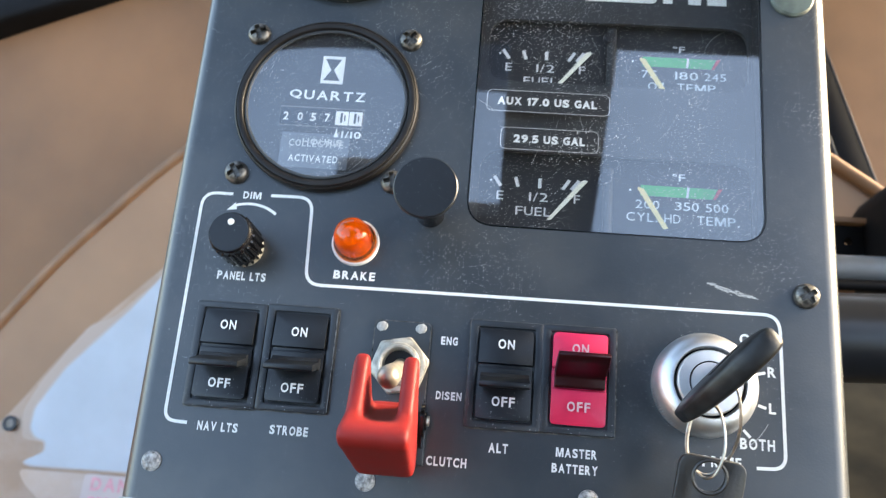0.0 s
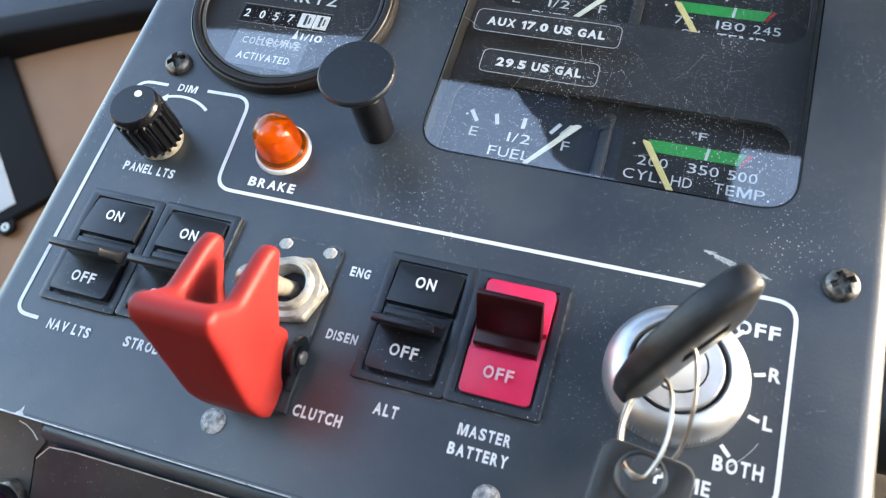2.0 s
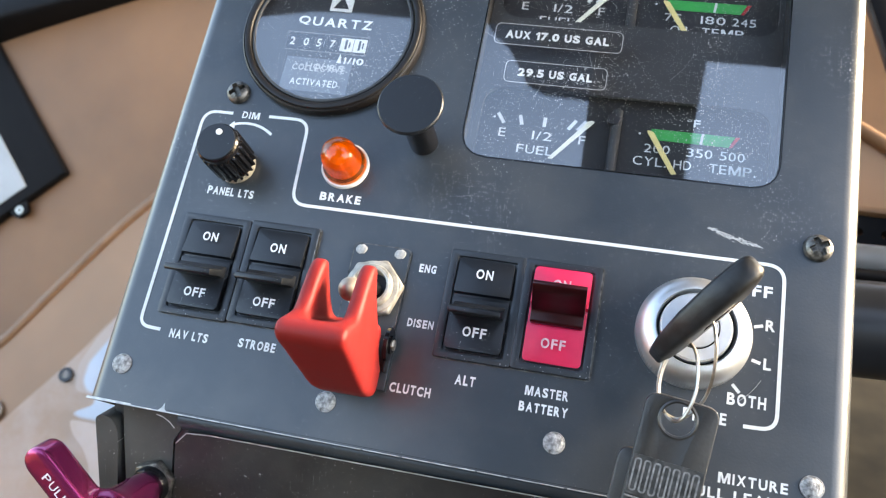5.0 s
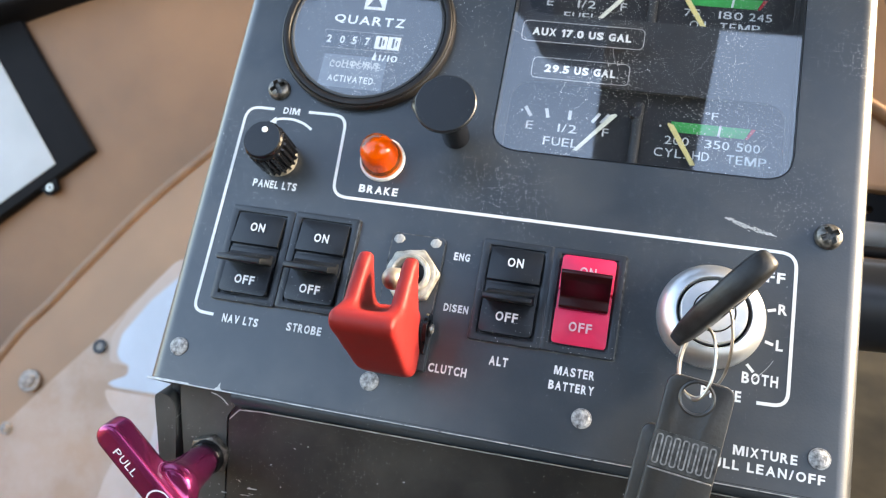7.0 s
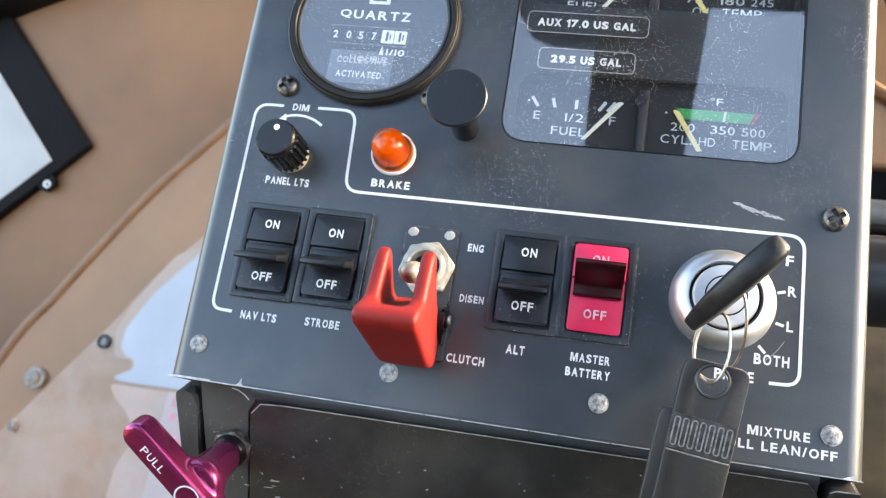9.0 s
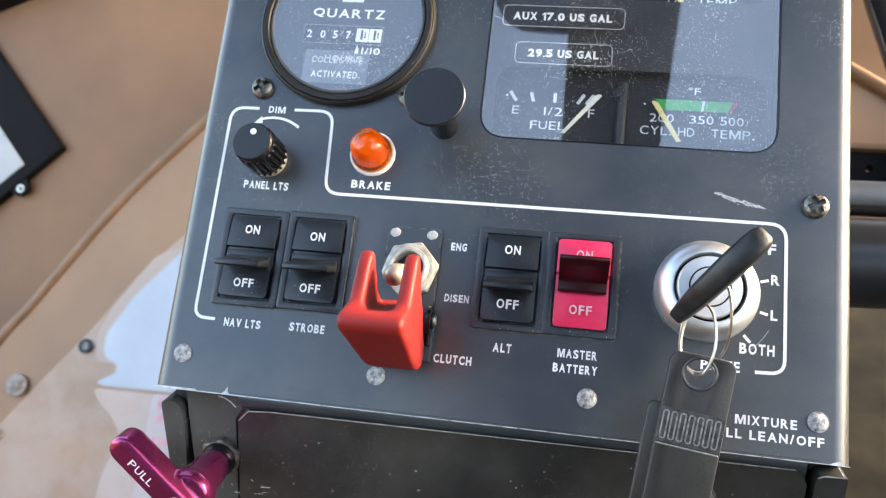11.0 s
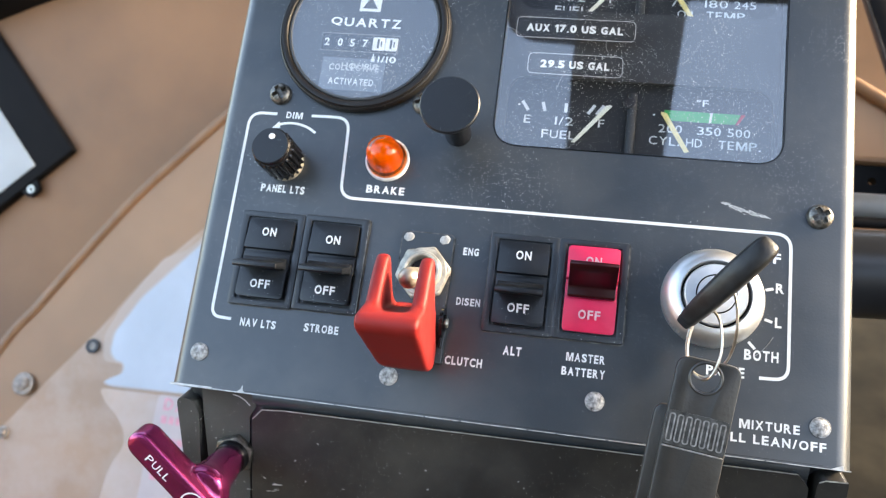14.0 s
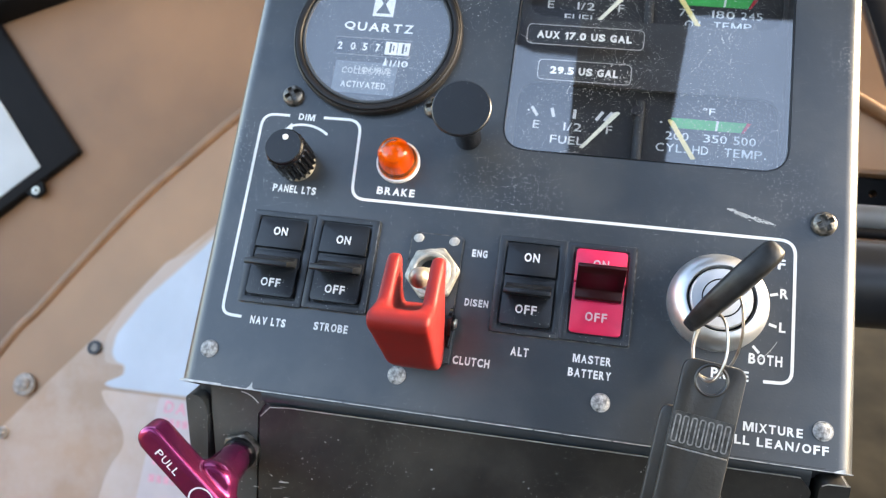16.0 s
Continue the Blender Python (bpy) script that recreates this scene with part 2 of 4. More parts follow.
def finish(bm, angle=35):
    bmesh.ops.scale(bm, vec=(MM, MM, MM), verts=bm.verts)
    bmesh.ops.recalc_face_normals(bm, faces=bm.faces)
    lim = radians(angle)
    for f in bm.faces:
        f.smooth = True
    for e in bm.edges:
        if len(e.link_faces) == 2:
            e.smooth = e.calc_face_angle(0) < lim


def mesh_of(name, bm, mat, angle=35):
    finish(bm, angle)
    me = bpy.data.meshes.new(name)
    bm.to_mesh(me)
    bm.free()
    me.materials.append(mat)
    return me


def part(name, bm, mat, parent, label="", angle=35):
    ob = new(name, mesh_of(name, bm, mat, angle))
    ob.parent = parent
    if label:
        ob["label"] = label
    return ob


def share(name, me, parent, m):
    ob = new(name, me)
    ob.parent = parent
    ob.matrix_basis = m
    return ob


def thing(name, m, label, category, group="", kind=""):
    ob = new(name)
    ob.empty_display_size = 0.01
    ob.matrix_world = m
    return tagged(ob, label, category, group, kind)


def single(name, bm, mat, m, label, category, group="", kind="", angle=35):
    ob = new(name, mesh_of(name, bm, mat, angle))
    ob.matrix_world = m
    return tagged(ob, label, category, group, kind)


def box(x0, x1, y0, y1, z0, z1, bevel=0.0, seg=2, bm=None):
    b = bmesh.new()
    bmesh.ops.create_cube(b, size=1)
    for v in b.verts:
        v.co = Vector(((x0 + x1) / 2 + v.co.x * (x1 - x0), (y0 + y1) / 2 + v.co.y * (y1 - y0), (z0 + z1) / 2 + v.co.z * (z1 - z0)))
    if bevel > 0:
        bmesh.ops.bevel(b, geom=list(b.edges), offset=bevel, segments=seg, profile=0.5, affect="EDGES")
    return merge(bm, b)


def merge(bm, b):
    if bm is None:
        return b
    me = bpy.data.meshes.new("tmp")
    b.to_mesh(me)
    b.free()
    bm.from_mesh(me)
    bpy.data.meshes.remove(me)
    return bm


def lathe(profile, seg=48, bm=None, cx=0, cy=0, wave=None, close=False):
    """Turns (radius, height) pairs about the axis."""
    b = bmesh.new()
    rings = []
    for r, z in profile:
        if r <= 1e-6:
            rings.append([b.verts.new((cx, cy, z))])
        else:
            ring = []
            for k in range(seg):
                a = 2 * math.pi * k / seg
                rr = r * (wave(k, z) if wave else 1)
                ring.append(b.verts.new((cx + rr * math.cos(a), cy + rr * math.sin(a), z)))
            rings.append(ring)
    pairs = list(zip(rings, rings[1:])) + ([(rings[-1], rings[0])] if close else [])
    for p, q in pairs:
        for k in range(seg):
            j = (k + 1) % seg
            if len(p) == 1 and len(q) > 1:
                b.faces.new((p[0], q[j], q[k]))
            elif len(q) == 1 and len(p) > 1:
                b.faces.new((p[k], p[j], q[0]))
            elif len(p) > 1:
                b.faces.new((p[k], p[j], q[j], q[k]))
    return merge(bm, b)


def fillet(pts, r, n=6, closed=False):
    out = []
    m = len(pts)
    for k, p in enumerate(pts):
        if not closed and k in (0, m - 1):
            out.append(tuple(p))
            continue
        p, a, c = Vector(p), Vector(pts[k - 1]), Vector(pts[(k + 1) % m])
        da, dc = (a - p), (c - p)
        rr = min(r, da.length * 0.49, dc.length * 0.49)
        s, e = p + da.normalized() * rr, p + dc.normalized() * rr
        for i in range(n + 1):
            t = i / n
            out.append(tuple(s * (1 - t) ** 2 + p * 2 * t * (1 - t) + e * t * t))
    return out


def ribbon(pts, width, z=0.12, bm=None, closed=False, thick=0.0):
    b = bmesh.new()
    pts = [Vector((p[0], p[1])) for p in pts]
    n = len(pts)
    pairs = []
    for k in range(n):
        a = pts[k - 1] if (k or closed) else pts[k]
        c = pts[(k + 1) % n] if (k < n - 1 or closed) else pts[k]
        d = (c - a).normalized()
        s = Vector((-d.y, d.x)) * width / 2
        pairs.append((b.verts.new((*(pts[k] + s), z)), b.verts.new((*(pts[k] - s), z))))
    for k in range(n if closed else n - 1):
        p, q = pairs[k], pairs[(k + 1) % n]
        b.faces.new((p[0], p[1], q[1], q[0]))
    return merge(bm, b)


def prism(poly, z0, z1, bm=None):
    b = bmesh.new()
    lo = [b.verts.new((x, y, z0)) for x, y in poly]
    hi = [b.verts.new((x, y, z1)) for x, y in poly]
    b.faces.new(lo[::-1])
    b.faces.new(hi)
    n = len(poly)
    for k in range(n):
        b.faces.new((lo[k], lo[(k + 1) % n], hi[(k + 1) % n], hi[k]))
    return merge(bm, b)


def rounded(x0, x1, y0, y1, r, n=8):
    return fillet([(x0, y0), (x1, y0), (x1, y1), (x0, y1)], r, n, closed=True)


def tube(pts, r, seg=10, bm=None, closed=False):
    b = bmesh.new()
    pts = [Vector(p) for p in pts]
    n = len(pts)
    side, rings = None, []
    for k in range(n):
        a = pts[k - 1] if (k or closed) else pts[k]
        c = pts[(k + 1) % n] if (k < n - 1 or closed) else pts[k]
        d = (c - a).normalized()
        if side is None:
            side = d.orthogonal().normalized()
        side = (side - d * side.dot(d)).normalized()
        up = d.cross(side)
        rr = r[k] if isinstance(r, (list, tuple)) else r
        rings.append([b.verts.new(pts[k] + (side * math.cos(2 * math.pi * i / seg) + up * math.sin(2 * math.pi * i / seg)) * rr) for i in range(seg)])
    for k in range(n if closed else n - 1):
        p, q = rings[k], rings[(k + 1) % n]
        for i in range(seg):
            j = (i + 1) % seg
            b.faces.new((p[i], p[j], q[j], q[i]))
    if not closed:
        b.faces.new(rings[0][::-1])
        b.faces.new(rings[-1])
    return merge(bm, b)


def turned(bm, m):
    bmesh.ops.transform(bm, matrix=m, verts=bm.verts)
    return bm


def baked(bm, *steps):
    """Runs modifiers (kind, settings) on a bmesh and gives the result back as a bmesh."""
    me = bpy.data.meshes.new("tmp")
    bmesh.ops.recalc_face_normals(bm, faces=bm.faces)
    bm.to_mesh(me)
    bm.free()
    ob = new("tmp", me)
    extra = []
    for kind, settings in steps:
        md = ob.modifiers.new(kind, kind)
        if kind == "BOOLEAN":
            cm = bpy.data.meshes.new("cut")
            bmesh.ops.recalc_face_normals(settings, faces=settings.faces)
            settings.to_mesh(cm)
            settings.free()
            cut = new("cut", cm)
            extra.append(cut)
            md.operation, md.solver, md.object = "DIFFERENCE", "EXACT", cut
        elif kind == "REMESH":
            md.mode, md.voxel_size, md.use_smooth_shade = "VOXEL", settings, True
        elif kind == "SMOOTH":
            md.factor, md.iterations = 0.5, settings
        else:
            md.width, md.segments, md.limit_method, md.angle_limit = settings[0], settings[1], "ANGLE", radians(30)
    done = bpy.data.meshes.new_from_object(ob.evaluated_get(bpy.context.evaluated_depsgraph_get()))
    b = bmesh.new()
    b.from_mesh(done)
    for o in [ob] + extra:
        d = o.data
        bpy.data.objects.remove(o)
        bpy.data.meshes.remove(d)
    bpy.data.meshes.remove(done)
    return b


# letter widths of a plain grotesque, as a share of the capital height
WIDTHS = {"I": 0.15, "1": 0.34, "L": 0.50, "E": 0.52, "F": 0.50, "T": 0.58, "M": 0.88, "A": 0.70, "V": 0.68, "/": 0.34, ".": 0.16, "\u00b0": 0.36, " ": 0.26, "Q": 0.74, "O": 0.70, "C": 0.66, "Y": 0.66, "X": 0.66}
GLYPHS = {}


def glyph(ch, bold):
    """The outline mesh of one character, kept for the next use."""
    if ch == "1":
        return [(0.25, 0), (0.55, 0), (0.55, 1), (0.25, 1), (0.25, 0.95), (0, 0.80), (0, 0.62), (0.25, 0.74)], [(0, 1, 2, 3), (4, 5, 6, 7)]
    if ch == "M":
        s = 0.165 + 1.6 * bold
        return [(0, 0), (s, 0), (s, 0.70), (0.5 - 0.42 * s, 0), (0.5 + 0.42 * s, 0), (1 - s, 0.70), (1 - s, 0), (1, 0), (1, 1), (1 - 1.35 * s, 1), (0.5, 0.36), (1.35 * s, 1), (0, 1)], [tuple(range(13))]
    if (ch, bold) not in GLYPHS:
        cu = bpy.data.curves.new("tmp", "FONT")
        cu.body, cu.size, cu.offset, cu.resolution_u = ch, 1.0, bold, 3
        ob = new("tmp", cu)
        me = bpy.data.meshes.new_from_object(ob.evaluated_get(bpy.context.evaluated_depsgraph_get()))
        bpy.data.objects.remove(ob)
        bpy.data.curves.remove(cu)
        GLYPHS[ch, bold] = ([tuple(v.co) for v in me.vertices], [tuple(p.vertices) for p in me.polygons])
        bpy.data.meshes.remove(me)
    return GLYPHS[ch, bold]


def words(text, x0, x1, y, height, z=0.14, bold=0.0, bm=None, lean=0.0, gap=0.15, one="I"):
    """Lettering from x0 to x1, centred on y, capitals of the given height, each letter set to its own width."""
    b = bmesh.new()
    height *= 0.9
    text = text.replace("1", one)
    total = sum(WIDTHS.get(c, 0.62) for c in text) + gap * (len(text) - 1)
    unit, x = (x1 - x0) / total, x0
    for c in text:
        w = WIDTHS.get(c, 0.62) * unit
        if c != " ":
            co, faces = glyph(c, bold)
            lx, hx = min(p[0] for p in co), max(p[0] for p in co)
            ly, hy = min(p[1] for p in co), max(p[1] for p in co)
            bottom, top = {".": (-0.5, -0.32), "\u00b0": (0.16, 0.5)}.get(c, (-0.5, 0.5))
            vs = []
            for p in co:
                yy = (bottom + (p[1] - ly) / (hy - ly) * (top - bottom)) * height
                vs.append(b.verts.new((x + (p[0] - lx) / (hx - lx) * w + lean * yy, y + yy, z)))
            for f in faces:
                b.faces.new([vs[i] for i in f])
        x += w + gap * unit
    return merge(bm, b)


# ---------------- the console ----------------
console = thing("instrument_console", at(0, 0), "dark blue-grey painted instrument console with bent sheet edges and white lettering", "console")
U0, U1, V0, V1 = -8.0, 187.0, -10.5, 215.0
R = 5.0
shell = [(U0, -120)] + [(U0 + R - R * math.cos(a), -R + R * math.sin(a)) for a in np.linspace(0, math.pi / 2, 9)] + [(U1 - R + R * math.sin(a), -R + R * math.cos(a)) for a in np.linspace(0, math.pi / 2, 9)] + [(U1, -120)]
inner = [(U1 - 1.6, -120)] + [(U1 - R + (R - 1.6) * math.sin(a), -R + (R - 1.6) * math.cos(a)) for a in np.linspace(math.pi / 2, 0, 7)] + [(U0 + R - (R - 1.6) * math.cos(a), -R + (R - 1.6) * math.sin(a)) for a in np.linspace(math.pi / 2, 0, 7)] + [(U0 + 1.6, -120)]
face = prism(shell + inner, V0, V1)
# (x, y, z) of the prism is (u, w, v): stand it up
for vert in face.verts:
    vert.co = Vector((vert.co.x - (max(0, vert.co.z + 10) * 0.007 if vert.co.x < 20 else 0), vert.co.z, vert.co.y))
GAUGE = (80.3, 166.2, 73.7, 163.0)
face = baked(face, ("BOOLEAN", prism(rounded(*GAUGE, 8.5), -12, 5)))
part("face_panel", face, M_PANEL, console, angle=28)

# worn lower edge and corner
worn = bmesh.new()
rnd = random.Random(3)
x = U0 + 0.6
while x < U1 - 2:
    n = rnd.uniform(6, 30)
    h = rnd.uniform(0.28, 0.5) * (1.2 if x < 16 else 1)
    box(x, min(x + n, U1 - 1), V0 - 0.08, V0 + h * 0.35, -1.2, 0.03, bm=worn)
    x += n + rnd.uniform(0.3, 0.8)
for x0, x1, h in ((U0 + 0.8, 6.0, 1.1), (4.0, 12.0, 0.4)):
    box(x0, x1, V0 - 0.1, V0 + h * 0.5, -1.75, 0.05, bm=worn)
prism([(13.9, V0), (16.6, V0), (15.8, V0 + 0.8), (15.5, V0 + 2.3), (15.0, V0 + 1.1)], 0.0, 0.05, bm=worn)
prism([(180.6, V0), (184.2, V0), (184.0, V0 + 1.3), (182.6, V0 + 0.8)], 0.0, 0.05, bm=worn)
part("worn_edge", worn, M_BARE, console, "bare metal showing along the chipped lower edge")

seam = ribbon([(16.5, V0 + 0.62), (70, V0 + 0.66), (130, V0 + 0.60), (U1 - 8, V0 + 0.64)], 0.16, z=0.03)
part("lip_seam", seam, M_DIAL, console, "thin dark seam along the lower lip")
# white outlines
lines = ribbon(fillet([(10.3, 78.4), (1.2, 78.4), (1.4, 11.2), (8.0, 11.0)], 4.5), 0.92)
part("border_line", lines, M_INK, console)
lines = ribbon(fillet([(21.8, 78.6), (34.4, 78.8), (35.6, 52.3), (169.0, 53.0), (169.4, 11.6), (161.8, 11.4)], 4.5), 0.92)
part("border_line", lines, M_INK, console)
arc = [(15.9 + 13.2 * math.sin(a), 62.4 + 13.2 * math.cos(a)) for a in np.linspace(-0.36, 0.66, 16)]
arrow = ribbon(arc, 0.8)
prism([(9.2, 73.3), (11.5, 75.9), (12.1, 73.7)], 0.08, 0.14, bm=arrow)
part("dim_arrow", arrow, M_INK, console)
for text, x0, x1, y, h, bold in (
        ("DIM", 13.2, 19.1, 78.3, 2.7, 0.0), ("PANEL LTS", 9.0, 24.4, 53.4, 3.0, 0.016), ("BRAKE", 43.0, 56.0, 55.9, 3.0, 0.016),
        ("NAV LTS", 10.6, 22.8, 10.5, 3.0, 0.016), ("STROBE", 30.8, 42.3, 11.0, 3.0, 0.016), ("ENG", 75.9, 80.9, 39.0, 2.8, 0.016),
        ("DISEN", 75.6, 83.2, 23.8, 2.7, 0.016), ("CLUTCH", 74.3, 86.0, 6.3, 3.0, 0.016), ("ALT", 91.0, 96.6, 11.0, 3.1, 0.016),
        ("MASTER", 108.8, 120.5, 11.3, 2.9, 0.0), ("BATTERY", 107.8, 120.9, 7.2, 2.9, 0.016), ("OFF", 158.0, 166.4, 45.6, 3.4, 0.012),
        ("R", 165.3, 167.6, 37.0, 3.2, 0.012), ("L", 165.4, 167.2, 27.2, 3.2, 0.012), ("BOTH", 157.6, 166.7, 17.5, 3.3, 0.012),
        ("PRIME", 147.7, 157.9, 12.2, 3.2, 0.0), ("MIXTURE", 157.1, 172.8, -1.4, 2.75, 0.0), ("PULL LEAN/OFF", 149.7, 179.6, -5.2, 2.75, 0.010)):
    trim = (x1 - x0) * (0.035 if x0 < 130 else 0.0)
    part("lettering", words(text, x0 + trim, x1 - trim, y, h * (0.93 if x0 < 130 else 1.0), bold=max(bold, 0.010) + 0.022), M_INK, console)
ticks = bmesh.new()
for a, r0, r1 in ((48, 15.2, 17.4), (16, 15.2, 17.4), (-16, 15.2, 17.4), (-46, 15.2, 17.8)):
    c, s = math.cos(radians(a)), math.sin(radians(a))
    ribbon([(148 + r0 * c, 32 + r0 * s), (148 + r1 * c, 32 + r1 * s)], 0.8, bm=ticks)
part("switch_ticks", ticks, M_INK, console)
# scratch marks in the paint
scr = bmesh.new()
for k in range(150):
    f = rnd.random()
    spread = 0.75 * math.sin(math.pi * min(1, f * 0.9 + 0.08)) ** 0.7
    x, y = 149.2 + 13.0 * f, 61.0 - 3.4 * f - 0.9 * math.sin(math.pi * f) * 0.3 + rnd.gauss(0, 0.5) * spread
    n = rnd.uniform(0.25, 1.3)
    ribbon([(x, y), (x + n, y - n * rnd.uniform(0.15, 0.4))], rnd.uniform(0.08, 0.22), z=0.06, bm=scr)
for k in range(14):
    a = rnd.uniform(-0.9, -0.5)
    ribbon([(148 + 19.3 * math.cos(a + i * 0.04), 32 + 19.3 * math.sin(a + i * 0.04)) for i in range(4)], 0.15, z=0.05, bm=scr)
for k in range(8):
    x, y = rnd.uniform(124, 133), rnd.uniform(20, 42)
    ribbon([(x, y), (x + rnd.uniform(0.1, 0.4), y + rnd.uniform(-0.5, 0.5))], 0.13, z=0.05, bm=scr)
tagged(part("scratches", scr, M_INK_WORN, console, "scuffs where keys scraped the paint"), kind="stuff")

# rivets along the foot of the face
me = mesh_of("rivet", lathe([(2.75, 0.0), (2.7, 0.42), (2.5, 0.46), (2.4, 0.36), (2.25, 0.5), (1.9, 0.66), (1.0, 0.84), (0, 0.86)], 24), M_RIVET)
for u, v in ((0, 0), (58.9, -0.4), (118.2, -0.4), (178, 0)):
    share("rivet", me, console, pose(u * MM, v * MM, 0))


def screw_mesh():
    head = lathe([(3.6, 0.0), (3.6, 0.5), (3.3, 1.5), (2.3, 2.3), (1.2, 2.6), (0, 2.7)], 28)
    cross = box(-2.5, 2.5, -0.72, 0.72, 0.7, 4)
    b = baked(head, ("BOOLEAN", cross), ("BOOLEAN", box(-0.72, 0.72, -2.5, 2.5, 0.7, 4)), ("BEVEL", (0.16, 1)))
    return mesh_of("screw", b, M_DULL)


me = screw_mesh()
for u, v, a in ((10.3, 132.4, 20), (58.6, 132.8, 50), (10.3, 85.2, 35), (57.6, 85.2, 10), (176.5, 59.0, 28), (58.5, 152, 0), (10.5, 152, 10)):
    share("screw", me, console, pose(u * MM, v * MM, 0, 0, 0, a))

# lower box under the face
LOW = P @ pose(0, -0.012, -0.0085, 28.4, 0, 0)
lower = thing("console_lower_box", LOW, "black sheet metal lower console box with folded plates", "console")
b = box(U0 + 14, 178.2, -150, 2.5, -90, -1.2)
part("body", b, M_PANEL, lower)
plate = fillet([(26, -2.0), (19.4, -2.6), (16.2, -6.2), (15.6, -150), (U1 - 12, -150), (U1 - 8.6, -4.4), (U1 - 12, -0.6)], 0.6, 2, closed=True)
roll = prism([(2.6, -5.0), (2.5, -1.7), (1.8, -0.8), (0.6, -0.35), (-0.8, -0.3), (-1.8, -0.6), (-2.4, -1.1), (-2.4, -5.0)], 15.8, 178.0)
part("rolled_lip", turned(roll, Matrix(((0, 0, 1, 0), (1, 0, 0, 0), (0, 1, 0, 0), (0, 0, 0, 1)))), M_PANEL, lower, angle=50)
part("front_plate", prism(plate, -1.2, 0.6), M_BOX, lower)
scuff = ribbon([(9.6, 0.9), (11.6, 0.5), (13.6, -0.6), (15.2, -2.2)], 0.35, z=-0.3)
for k in range(9):
    x, y = 12 + rnd.random() * 14, -22 - rnd.random() * 12
    ribbon([(x, y), (x + rnd.uniform(0.4, 3.2), y + rnd.uniform(-0.5, 0.5))], rnd.uniform(0.1, 0.3), z=0.7 if x > 15.8 else -0.32, bm=scuff)
for k in range(40):
    x, y = rnd.uniform(18, 168), -3 - 40 * rnd.random() ** 1.5
    ribbon([(x, y), (x + rnd.uniform(0.2, 0.7), y + rnd.uniform(-0.3, 0.3))], rnd.uniform(0.15, 0.35), z=0.7, bm=scuff)
tagged(part("scuffs", scuff, M_INK_WORN, lower, "pale scuffs and chips in the black paint"), kind="stuff")
edge = ribbon([(16.3, -6.0), (19.4, -2.5), (26, -1.9), (U1 - 12, -0.5)], 0.35, z=0.75)
part("plate_edge", edge, M_BARE, lower, "worn bright edge of the folded plate")
side = prism(fillet([(5.0, -150), (-8.8, -1.9), (-3.6, -2.2), (-1.5, -6.0), (-0.9, -40), (9.0, -150)], 2.6, 5, closed=True), -60, 0.5)
part("side_flange", side, M_TAB, lower)
part("corner_tab", prism([(U0 + 7.4, 2.4), (15.4, 2.4), (17.2, -2.2), (15.0, -6.0), (15.0, -60), (U0 + 12.0, -60), (U0 + 7.8, -6)], -1.5, -0.4), M_TAB, lower)
# solid black block stands for the shade inside the open corner
part("corner_recess_dark", box(U0 + 2.2, U0 + 7.2, -4, 2.2, -9, -4, 0.5), M_DIAL, lower)
side = prism(fillet([(179.6, -150), (180.2, -2.2), (182.0, -0.9), (188.2, -0.7), (188.0, -150)], 1.2, 3, closed=True), -60, 1.2)
part("side_flange", side, M_BOX, lower)
# another black block for the shaded slot at this corner
part("corner_recess_dark", box(178.4, 186.2, -3, 2.4, -12, -5, 0.5), M_DIAL, lower)
part("flange_edge", ribbon([(180.6, -1.9), (182.2, -1.1), (188.0, -0.9)], 0.4, z=1.26), M_BARE, lower, "worn bright edge of the corner bracket")

# ---------------- rocker switches ----------------


